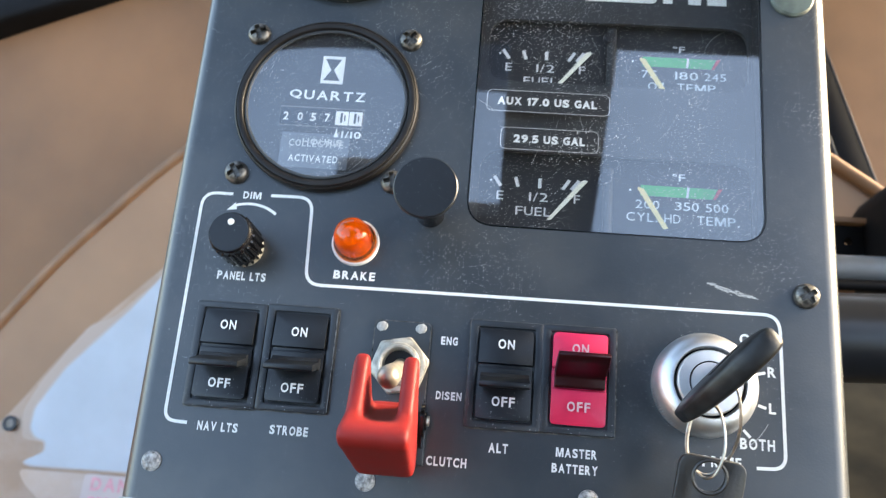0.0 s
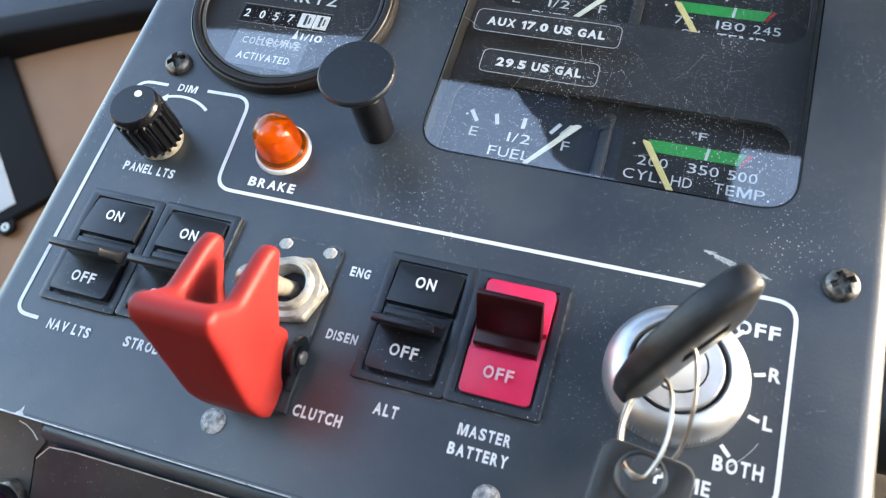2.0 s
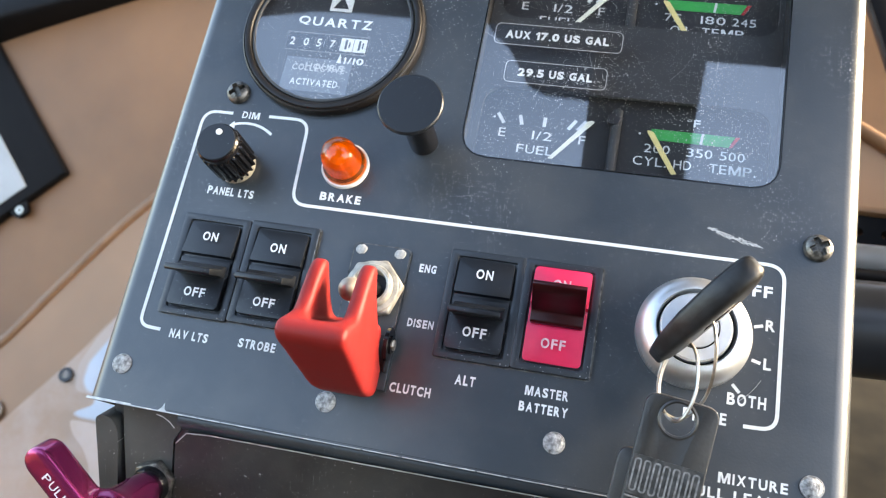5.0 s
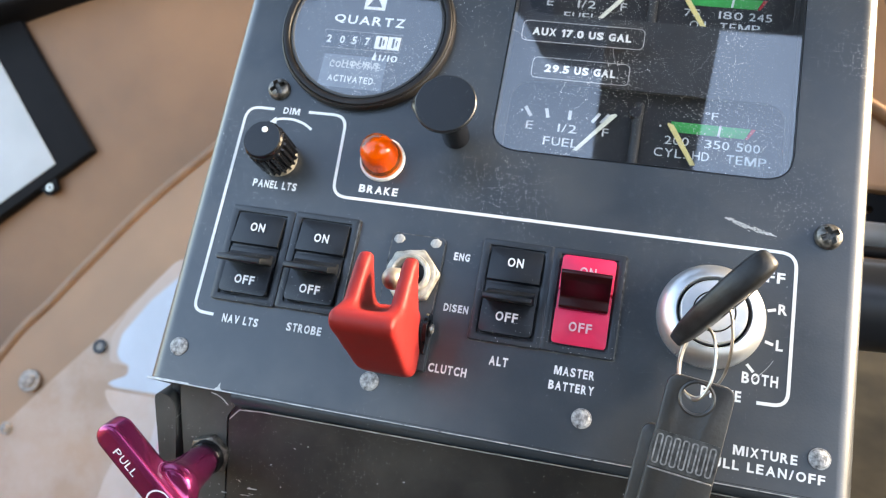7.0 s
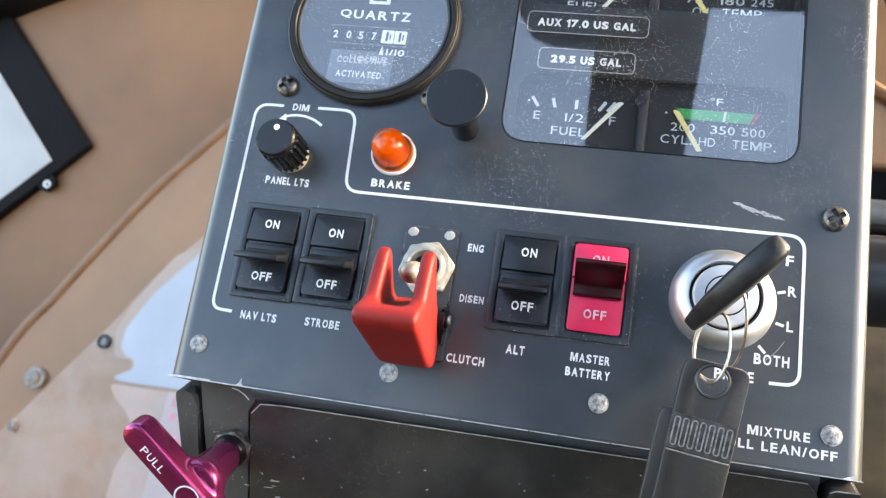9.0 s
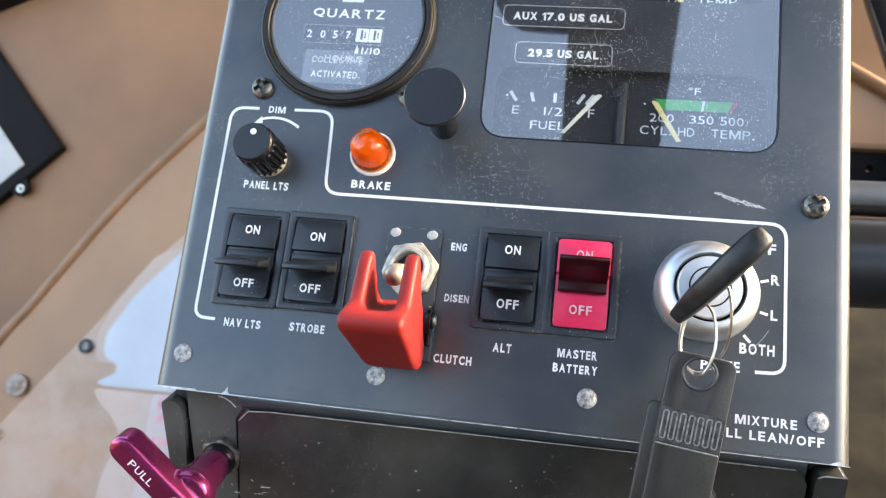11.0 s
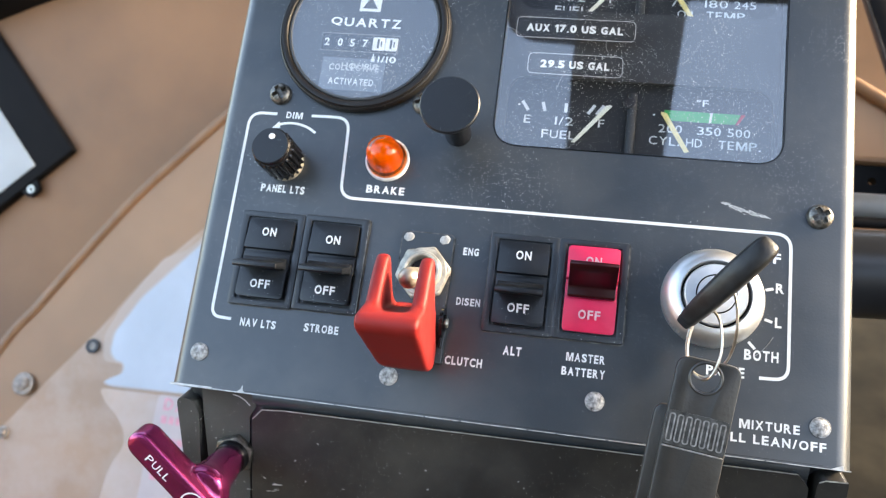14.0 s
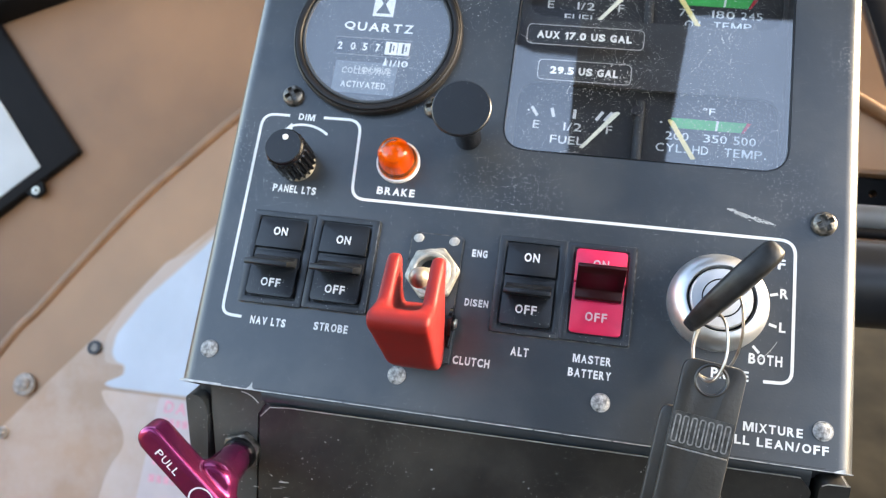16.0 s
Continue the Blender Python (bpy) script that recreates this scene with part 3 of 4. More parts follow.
def rocker_switch(u, v, body, on, label, paddle_label, worn=False, on_y=8.1, off_y=-7.6):
    s = thing("rocker_switch", at(u, v), label, "switch", "rocker switches on the console")
    fr = prism(rounded(-10.1, 10.1, -14.8, 14.8, 0.8, 3), 0, 1.3)
    fr = baked(fr, ("BOOLEAN", prism(rounded(-8.0, 8.0, -13.0, 13.0, 0.6, 3), 0.4, 5)), ("BEVEL", (0.4, 2)))
    part("bezel", fr, M_BEZEL, s)
    part("dusty_rim", ribbon(rounded(-10.3, 10.3, -15.0, 15.0, 0.9, 3), 0.3, 0.03, closed=True), M_DUST, s, "grey dust gathered round the bezel")
    # pale strip draws the highlight along the worn right rim
    if worn:
        part("worn_rim_highlight", ribbon([(9.95, -14.3), (9.95, 14.3)], 0.3, 1.36), M_DULL, s, "worn right rim with its highlight drawn as a pale strip")
    # the rocker: two faces that meet in a shallow valley under the paddle
    tilt = -1 if on else 1
    prof = [(-12.4, 0.5), (12.4, 0.5), (12.4, 2.2 - 0.7 * tilt), (2.8, 2.8), (2.6, 0.8), (1.7, 0.8), (1.5, 1.8), (0.4, 1.7), (-3.0, 1.5), (-3.2, 2.6), (-12.4, 2.2 + 0.7 * tilt)]
    rk = prism(prof, -7.4, 7.4)
    turned(rk, Matrix(((0, 0, 1, 0), (1, 0, 0, 0), (0, 1, 0, 0), (0, 0, 0, 1))))
    rim = baked(prism(rounded(-12, 12, -18, 18, 1.0, 2), -1, 9), ("BOOLEAN", prism(rounded(-7.4, 7.4, -12.4, 12.4, 1.3, 4), -2, 10)))
    rk = baked(rk, ("BOOLEAN", rim), ("BEVEL", (0.28, 2)))
    rocker = part("rocker", rk, body, s)
    if on:
        pts = [(-2.6, 1.6), (-2.8, 3.8), (-2.4, 4.2), (-0.4, 4.6), (0.2, 4.9), (1.5, 8.0), (2.8, 11.4), (3.9, 14.0), (4.4, 14.4), (5.2, 14.2), (5.5, 13.4), (3.4, 4.0), (2.6, 1.6)]
    else:
        pts = [(0.2, 1.2), (0.0, 3.0), (-1.2, 4.0), (-3.0, 10.5), (-3.3, 10.9), (-4.5, 10.7), (-4.8, 10.1), (-3.3, 4.6), (-3.3, 3.8), (-3.5, 1.2)]
    pd = prism(pts, -6.7, 6.7)
    turned(pd, Matrix(((0, 0, 1, 0), (1, 0, 0, 0), (0, 1, 0, 0), (0, 0, 0, 1))))
    pd = baked(pd, ("BEVEL", (0.22, 2)))
    part("paddle", pd, M_SWITCH if not on else M_PIANO, rocker, paddle_label)
    ink = M_INK_FADED if on else M_INK
    part("lettering", words("ON", -2.25, 2.25, on_y, 2.95, 2.95, 0.026), ink, rocker)
    part("lettering", words("OFF", -3.1, 3.1, off_y, 2.95, 2.95, 0.026), ink, rocker)
    return s


rocker_switch(16.1, 30.5, M_SWITCH, False, "black plastic rocker switch set to off, above worn lettering", "", False, 8.0, -8.3)
rocker_switch(36.5, 30.9, M_SWITCH, False, "black plastic rocker switch set to off, in a dusty bezel", "", True, 7.0, -8.6)
rocker_switch(94.3, 30.7, M_SWITCH, False, "black plastic rocker switch set to off, beside the crimson one", "")
rocker_switch(114.5, 30.9, M_PINK, True, "crimson plastic rocker switch with a black paddle, set to on", "glossy black paddle tilted up", True)

# ---------------- clutch toggle switch and its guard ----------------
tog = thing("toggle_switch", at(65.3, 30.8), "steel bat-handle toggle switch with a hex nut on a black plate", "switch")
part("plate", prism(rounded(-8.3, 7.9, -26.2, 12.8, 1.6, 4), 0, 1.0), M_PANEL, tog)
part("plate_rim", ribbon(rounded(-8.1, 7.7, -26.0, 12.6, 1.6, 4), 0.3, 1.06, closed=True), M_DULL, tog)
me = mesh_of("rivet", lathe([(1.5, 1.0), (1.4, 1.2), (1.0, 1.35), (0, 1.4)], 14, wave=lambda k, z: 1 + 0.09 * math.sin(k * 0.9 + 1) + 0.06 * math.sin(k * 2.7)), material("smeared_sealant", (0.34, 0.345, 0.34), 0.6, vary=0.3, scale=1200))
share("rivet", me, tog, pose(-6.0 * MM, 10.9 * MM, 0))
share("rivet", me, tog, pose(5.0 * MM, 10.9 * MM, 0))
nut = prism([(8.5 * math.cos(radians(60 * k + 12)), 8.5 * math.sin(radians(60 * k + 12))) for k in range(6)], 1.0, 3.8)
nut = baked(nut, ("BOOLEAN", lathe([(0, -1), (5.0, -1), (5.0, 9), (0, 9)], 28)), ("BEVEL", (0.7, 3)))
part("hex_nut", nut, M_NUT, tog, "worn steel hex nut")
part("washer", lathe([(5.0, 3.7), (7.3, 3.7), (7.2, 4.3), (6.9, 4.5), (5.0, 4.5)], 40, close=True), M_NUT, tog)
part("collar", lathe([(4.3, 1.4), (5.9, 1.4), (5.9, 5.6), (5.6, 6.3), (5.0, 6.5), (4.5, 6.3), (4.3, 5.8)], 40, close=True), M_NUT, tog)
part("bore", lathe([(4.4, 1.6), (0, 1.6)], 24), M_DIAL, tog)
tip = Vector((-0.4, -6.2, 22.6))
path = [tip * f + Vector((0.2, 0.2, 1.7)) * (1 - f) for f in (0, 0.3, 0.6, 0.8, 0.93, 1.0, 1.04, 1.06)]
part("lever", tube(path, [1.9, 2.0, 2.5, 2.9, 3.0, 2.5, 1.5, 0.4], 18), M_LEVER, tog)

guard = thing("switch_guard", at(65.4, 0), "red moulded plastic switch guard flipped open", "switch guard")
outer = [(2.6, 2.4), (1.4, 8.0), (1.2, 15.0), (6.6, 42.2), (8.4, 44.2), (11.0, 43.4), (13.0, 39.6), (15.2, 36.0), (20.4, 34.8), (25.4, 33.6), (28.8, 32.0), (29.6, 29.0), (26.8, 26.6), (23.2, 22.6), (19.4, 17.0), (16.8, 12.6), (13.0, 9.0), (11.6, 5.4), (10.6, 2.2)]
solid = prism(outer, -8.4, 8.4)
for vert in solid.verts:
    vert.co.z *= 0.82 + 0.18 * vert.co.y / 44
cut = prism(fillet([(12.6, 60), (12.4, 38), (14.2, 29), (17.0, 20), (20.0, 13), (26.0, 8), (60, 7), (60, 60)], 5.0, 4, closed=True), -4.0, 4.0)
prism([(9.0, 36), (14.0, 28), (17.0, 19), (19.8, 12), (20.4, 8.6), (18.6, 6.6), (9.0, 6.0)], -6.4, 6.4, bm=solid)
cyc = Matrix(((0, 0, 1, 0), (1, 0, 0, 0), (0, 1, 0, 0), (0, 0, 0, 1)))
turned(solid, cyc)
turned(cut, cyc)
part("cover", baked(solid, ("BOOLEAN", cut), ("REMESH", 0.34), ("SMOOTH", 130)), M_RED, guard, angle=50)
pv = turned(lathe([(0, 0), (4.4, 0), (4.4, 1.0), (2.4, 1.1), (2.4, 1.5), (1.4, 1.7), (0, 1.7)], 24), Matrix.Translation((7.4, 16.2, 4.6)) @ Matrix.Rotation(radians(90), 4, "Y"))
part("pivot_ear", pv, M_GLOSS, guard)
pv = turned(lathe([(0, 1.5), (1.5, 1.5), (1.3, 2.2), (0, 2.4)], 16), Matrix.Translation((7.4, 16.2, 4.6)) @ Matrix.Rotation(radians(90), 4, "Y"))
part("pivot_pin", pv, M_STEEL, guard, "bright steel pivot pin")
part("bracket", box(-8.6, 8.6, 4.6, 19, 0, 2.2, 0.4), M_BEZEL, guard)
part("bracket_foot", box(7.4, 8.3, 9.0, 19, 0.1, 5.0, 0.3), M_GLOSS, guard)

# ---------------- dimmer knob, warning lamp, push knob ----------------
knob = thing("dimmer_knob", at(16.4, 61.8), "ribbed black plastic dimmer knob with a white index dot", "knob")
part("skirt", lathe([(5.4, 0), (5.7, 0.2), (5.7, 2.2), (5.2, 2.6), (0, 2.6)], 36), material("scuffed_grey_skirt", (0.30, 0.28, 0.23), 0.5, vary=0.5, scale=700), knob)
ribs = lambda k, z: (1.05 if (k % 4) < 2 else 0.92) if z < 13.2 else 0.98
part("grip", lathe([(0, 2.4), (6.1, 2.4), (6.1, 13.0), (5.9, 13.4), (6.1, 13.7), (6.1, 15.0), (5.7, 15.7), (0, 15.9)], 80, wave=ribs), M_GLOSS, knob, angle=25)
part("cap", lathe([(5.5, 15.6), (5.4, 16.0), (0, 16.05)], 48), M_SWITCH, knob, "flat satin black cap")
part("index_dot", lathe([(0.95, 15.8), (0.9, 16.25), (0, 16.3)], 16, cx=0.2, cy=2.9), M_WHITE, knob, "white index dot")

lamp = thing("warning_lamp", at(48.8, 65.7), "amber domed warning lamp in a white ring", "lamp")
part("ring", lathe([(5.2, 0), (7.0, 0), (7.0, 0.7), (6.7, 1.2), (5.2, 1.3)], 40, close=True), M_WHITE, lamp)
part("lens", lathe([(6.3, 0.6), (6.3, 2.0), (6.0, 2.8), (5.5, 3.8), (5.35, 6.4), (5.1, 8.4), (4.3, 10.2), (2.8, 11.4), (1.2, 11.9), (0, 12.0)], 40), M_ORANGE, lamp)
part("bulb", lathe([(3.0, 0.7), (3.0, 5.5), (2.2, 7.4), (0, 8.2)], 20, wave=lambda k, z: 1 + 0.03 * (k % 2)), M_AMBER, lamp)

push = thing("plunger_control", at(69.8, 76.0), "black mushroom-headed push-pull plunger with a flat round top", "plunger")
part("stem", lathe([(4.1, 0), (4.1, 14.6), (3.8, 15.0), (3.8, 15.8), (4.1, 16.2), (4.1, 20)], 28), M_GLOSS, push)
part("neck_ring", lathe([(4.0, 16.9), (4.5, 17.1), (4.5, 17.7), (4.0, 17.9)], 28), M_DULL, push, "thin tarnished ring below the head")
part("head", lathe([(0, 19.4), (6.2, 19.6), (8.4, 20.8), (8.8, 21.6), (8.7, 22.3), (8.4, 22.6), (0, 22.7)], 64), M_SWITCH, push)

# ---------------- hour meter ----------------
meter = thing("hour_meter", at(35.0, 108.8), "round black hour meter with a drum counter behind glass", "gauge")
part("bezel", lathe([(28.2, 0), (28.4, 1.5), (28.1, 2.6), (27.7, 2.9), (27.5, 2.7), (27.2, 3.3), (26.4, 3.5), (25.6, 3.2), (25.2, 2.6), (25.1, 0.2)], 72), M_RIM, meter)
part("glass_edge", lathe([(25.1, 2.2), (24.9, 2.75), (24.4, 2.9), (24.1, 2.7), (24.0, 2.4)], 72), M_MASK, meter, "grey bevelled edge of the meter glass")
part("dial", lathe([(25.3, 0.7), (0, 0.7)], 48), M_DIAL, meter)
logo = prism([(p[0] - 35 + 0.3, p[1] - 108.8) for p in ((31.6, 116.2), (38.6, 116.2), (38.6, 125.6), (31.6, 125.6))], 0.72, 0.9)
cutl = prism([(-2.3, 8.4), (2.9, 8.4), (0.75, 12.1), (2.9, 15.9), (-2.3, 15.9), (-0.15, 12.1)], 0, 2)
part("hourglass_mark", baked(logo, ("BOOLEAN", cutl)), M_INK, meter)
part("lettering", words("QUARTZ", 23.0 - 35, 46.6 - 35, 112.0 - 108.8, 3.5, 0.95, 0.02), M_INK, meter)
part("window_rim", ribbon([(20.9 - 35, 101.5 - 108.8), (46.9 - 35, 101.5 - 108.8), (46.9 - 35, 107.7 - 108.8), (20.9 - 35, 107.7 - 108.8)], 0.22, 1.04, closed=True), M_TAG_LINE, meter, "thin grey frame round the counter")
part("counter_window", box(21.2 - 35, 46.6 - 35, 101.8 - 108.8, 107.4 - 108.8, 0.7, 1.0, 0.1, 1), M_GLOSS, meter)
for d, x in (("2", 22.9), ("0", 27.3), ("5", 31.4), ("7", 35.7)):
    part("digit", words(d, x - 0.8 - 35, x + 0.8 - 35, 104.5 - 108.8, 3.0, 1.12, 0.02), M_INK, meter)
for x in (40.2, 44.4):
    drum = part("drum", box(x - 2.0 - 35, x + 2.0 - 35, 102.3 - 108.8, 106.9 - 108.8, 0.9, 1.15, 0.15, 1), M_WHITE, meter, "white counter drum")
    bars = box(x - 0.5 - 35, x + 0.2 - 35, 103.0 - 108.8, 106.3 - 108.8, 1.1, 1.22)
    box(x + 0.7 - 35, x + 1.1 - 35, 103.6 - 108.8, 105.6 - 108.8, 1.1, 1.22, bm=bars)
    part("digit_bar", bars, M_DIAL, drum)
part("pointer", prism([(38.3 - 35, 98.3 - 108.8), (39.7 - 35, 98.3 - 108.8), (39.0 - 35, 101.4 - 108.8)], 0.8, 1.0), M_INK, meter)
part("lettering", words("1/10", 40.6 - 35, 46.6 - 35, 99.3 - 108.8, 2.5, 0.95, 0.02), M_INK, meter)
part("lettering", words("HOURS", 29.0 - 35, 41.2 - 35, 96.4 - 108.8, 2.4, 0.95, 0.02), M_INK_WORN, meter)
part("sticker", prism([(22.4 - 35, 87.9 - 108.8), (43.4 - 35, 87.9 - 108.8), (43.3 - 35, 99.2 - 108.8), (22.5 - 35, 99.2 - 108.8)], 0.75, 0.86), M_STICKER, meter, "translucent grey label strip")
part("lettering", words("COLLECTIVE", 25.0 - 35, 41.6 - 35, 95.8 - 108.8, 2.5, 1.0, 0.02), M_INK_WORN, meter)
part("lettering", words("ACTIVATED", 25.4 - 35, 40.4 - 35, 90.9 - 108.8, 2.5, 1.0, 0.02), M_INK, meter)
gl = part("glass", lathe([(24.3, 2.6), (18, 2.85), (9, 2.97), (0, 3.0)], 48), M_GLASS_ROUND, meter)
gl.visible_shadow = False

# the next instrument above, of which only the rim shows
gauge2 = thing("round_gauge", at(35.0, 173.5), "round black instrument above the hour meter", "gauge")
part("bezel", lathe([(28.0, 0), (28.3, 1.5), (27.9, 4.2), (26.4, 6.0), (24.6, 6.0), (23.3, 4.6), (23.0, 0.2)], 64), M_BEZEL, gauge2)
part("dial", lathe([(23.2, 0.7), (0, 0.7)], 40), M_DIAL, gauge2)

# ---------------- gauge cluster ----------------
cl = thing("gauge_cluster", at(0, 0), "fuel, oil and cylinder gauge cluster behind a dusty glass cover", "gauge cluster")
G0, G1, H0, H1 = GAUGE
part("back_plate", box(G0 - 2, G1 + 2, H0 - 2, H1 + 2, -16, -11.5), M_DIAL, cl)
wall = prism(rounded(G0 - 1.5, G1 + 1.5, H0 - 1.5, H1 + 1.5, 9), -11.7, -1.7)
wall = baked(wall, ("BOOLEAN", prism(rounded(G0 + 0.02, G1 - 0.02, H0 + 0.02, H1 - 0.02, 8.5), -12, 5)))
part("case_wall", wall, M_DIAL, cl)
# mask with two windows
mask = prism(rounded(G0 + 0.2, G1 - 0.2, H0 + 0.2, H1 - 0.2, 8.3), -8.2, -6.8)
for y0, y1 in ((62.0, 100.6), (124.6, 147.0)):
    mask = baked(mask, ("BOOLEAN", prism(rounded(83.0, 164.6, y0, y1, 7.0), -12, 0)))
part("mask", mask, M_MASK, cl)
for y in (73.9, 122.6):
    part("divider", turned(lathe([(1.5, 0), (1.5, 24.0)], 12), Matrix.Translation((122.4, y, -10.4)) @ Matrix.Rotation(radians(-90), 4, "X")), M_MASK, cl)
    part("divider_screw", lathe([(2.0, -10.4), (1.8, -8.6), (0, -8.3)], 14, cx=121.5, cy=y + 20.5), M_TUBE, cl)


def gauge(y, low, mid, high, names):
    """One pair of dials; y is the level of the scale."""
    for k, (x, lean) in enumerate(((88.6, -1.1), (94.6, -0.45), (101.7, 0.0), (109.8, 1.0), (112.6, 1.15))):
        part("scale_mark", ribbon([(x - lean, y - 1.6), (x + lean, y + 1.6)], 1.05, -11.3), M_INK, cl)
    part("scale_dot", lathe([(0.35, -11.3), (0, -11.25)], 10, cx=86.6, cy=y + 0.2), M_INK, cl)
    for t, x0, x1 in (("E", 88.6, 90.7), ("1/2", 98.6, 104.4), ("F", 112.3, 114.2)):
        part("lettering", words(t, x0, x1, y - 4.6, 3.1, -11.3), M_INK, cl)
    part("lettering", words("FUEL", 94.7, 105.4, y - 9.3, 3.1, -11.3), M_INK, cl)
    nd = prism([(104.3, y - 12.0), (105.5, y - 12.1), (116.2, y + 1.0), (115.4, y + 1.4), (114.3, y + 1.0)], -10.3, -9.9)
    part("needle", nd, M_NEEDLE_WHITE, cl, "white fuel needle near full")
    part("green_arc", prism([(132.6, y - 1.9), (154.2, y - 1.9), (155.8, y + 1.5), (132.6, y + 1.5)], -11.45, -11.25), M_GREEN, cl)
    part("red_mark", prism([(154.4, y - 1.9), (155.2, y - 1.9), (157.2, y + 1.5), (156.0, y + 1.5)], -11.45, -11.23), M_REDINK, cl)
    part("scale_mark", ribbon([(146.6, y - 1.9), (147.0, y + 1.5)], 0.7, -11.2), M_INK, cl)
    part("scale_dot", lathe([(0.35, -11.3), (0, -11.25)], 10, cx=129.4, cy=y - 0.3), M_INK, cl)
    for t, x, half in ((low, 134.7, 3.6 if len(low) == 3 else 2.4), (mid, 146.5, 3.6), (high, 155.5, 3.4)):
        part("lettering", words(t, x - half, x + half, y - 4.7, 3.0, -11.3), M_INK, cl)
    part("lettering", words("\u00b0F", 142.2, 146.0, y + 4.6, 2.6, -11.3), M_INK, cl)
    for t, x0, x1 in names:
        part("lettering", words(t, x0 - 0.8, x1 - 0.8, y - 8.9, 3.1, -11.3), M_INK, cl)
    nd = prism([(139.3, y - 12.8), (140.7, y - 12.5), (133.2, y - 0.2), (131.5, y + 0.3), (131.4, y - 0.2)], -10.3, -9.9)
    part("needle", nd, M_NEEDLE, cl, "cream temperature needle at the low end")


gauge(92.3, "200", "350", "500", (("CYL.", 129.2, 138.6), ("HD", 140.6, 145.4), ("TEMP.", 150.4, 163.0)))
gauge(136.7, "75", "180", "245", (("OIL", 135.2, 141.5), ("TEMP.", 144.4, 157.6)))
# white maker's mark at the top, kept as plain shapes
for x0, x1 in ((88.5, 93), (97, 101), (105, 109.5), (138, 141), (146, 150), (152, 158)):
    part("mark_bar", box(x0, x1, 155.2, 161.6, -6.8, -6.6), M_INK, cl)
part("mark_block", prism(rounded(112, 136, 155.0, 161.8, 2, 4), -6.8, -6.6), M_INK, cl)
pane = bmesh.new()
pane.faces.new([pane.verts.new((x, y, -0.55)) for x, y in rounded(G0 + 0.1, G1 - 0.1, H0 + 0.1, H1 - 0.1, 8.4)])
cover = part("glass", pane, M_GLASS, cl)
cover.visible_shadow = False
hairs = bmesh.new()
for k in range(9):
    x, y, a = rnd.uniform(84, 162), rnd.uniform(76, 140), rnd.uniform(0.6, 2.4)
    n, bend = rnd.uniform(2, 11), rnd.uniform(-0.12, 0.12)
    ribbon([(x + n * i / 5 * math.cos(a + bend * i), y + n * i / 5 * math.sin(a + bend * i)) for i in range(6)], rnd.uniform(0.025, 0.06), z=-0.5, bm=hairs)
tagged(part("glass_scratches", hairs, M_INK_WORN, cl, "fine hair scratches on the glass"), kind="stuff")
# two labels on the glass
for text, x0, x1, y, bx0, bx1 in (("AUX 17.0 US GAL", 87.0, 117.2, 114.4, 83.8, 121.0), ("29.5 US GAL", 92.6, 114.0, 102.0, 88.7, 118.0)):
    lb = part("label_strip", prism(rounded(bx0, bx1, y - 3.2, y + 3.8, 1.8, 4), -1.2, -1.0), M_DIAL, cl, "black label strip with white capitals")
    part("outline", ribbon(rounded(bx0, bx1, y - 3.2, y + 3.8, 1.8, 4), 0.2, -0.94, closed=True), M_INK_WORN, lb)
    part("lettering", words(text, x0, x1, y + 0.25, 2.95, -0.94, 0.046, gap=0.10, one="1"), M_INK, lb)
part("rim", ribbon(rounded(G0, G1, H0, H1, 8.5), 0.45, 0.06, closed=True), M_GLOSS, cl)

# ---------------- ignition switch, key, ring and tag ----------------
ign = thing("ignition_switch", at(148.0, 32.0), "knurled satin chrome ignition switch with a black groove", "ignition switch")
kn = lambda k, z: (0.984 if k % 3 == 0 else 1.004) if 0.3 < z < 3.0 else 1.0
part("collar", lathe([(13.9, 0), (14.0, 0.4), (14.0, 2.9), (13.7, 3.4), (13.5, 4.6), (12.4, 6.6), (10.6, 7.9), (9.6, 8.0), (9.3, 7.4), (9.2, 5.0)], 342, wave=kn), M_CHROME, ign, angle=32)
part("groove", lathe([(9.6, 5.5), (8.4, 5.5)], 48), M_GLOSS, ign)
part("barrel", lathe([(8.6, 5.4), (8.6, 7.6), (8.2, 8.1), (5.55, 8.3), (5.45, 7.8), (5.2, 7.8), (5.1, 8.5), (0, 8.7)], 48), M_CHROME, ign)
part("inner_groove", lathe([(5.5, 7.86), (5.15, 7.86)], 40), M_GLOSS, ign)
KEY = at(148.2, 31.4, 0, 0, 0, 47.5)
key = thing("ignition_key", KEY, "ignition key with a worn black plastic head", "key")


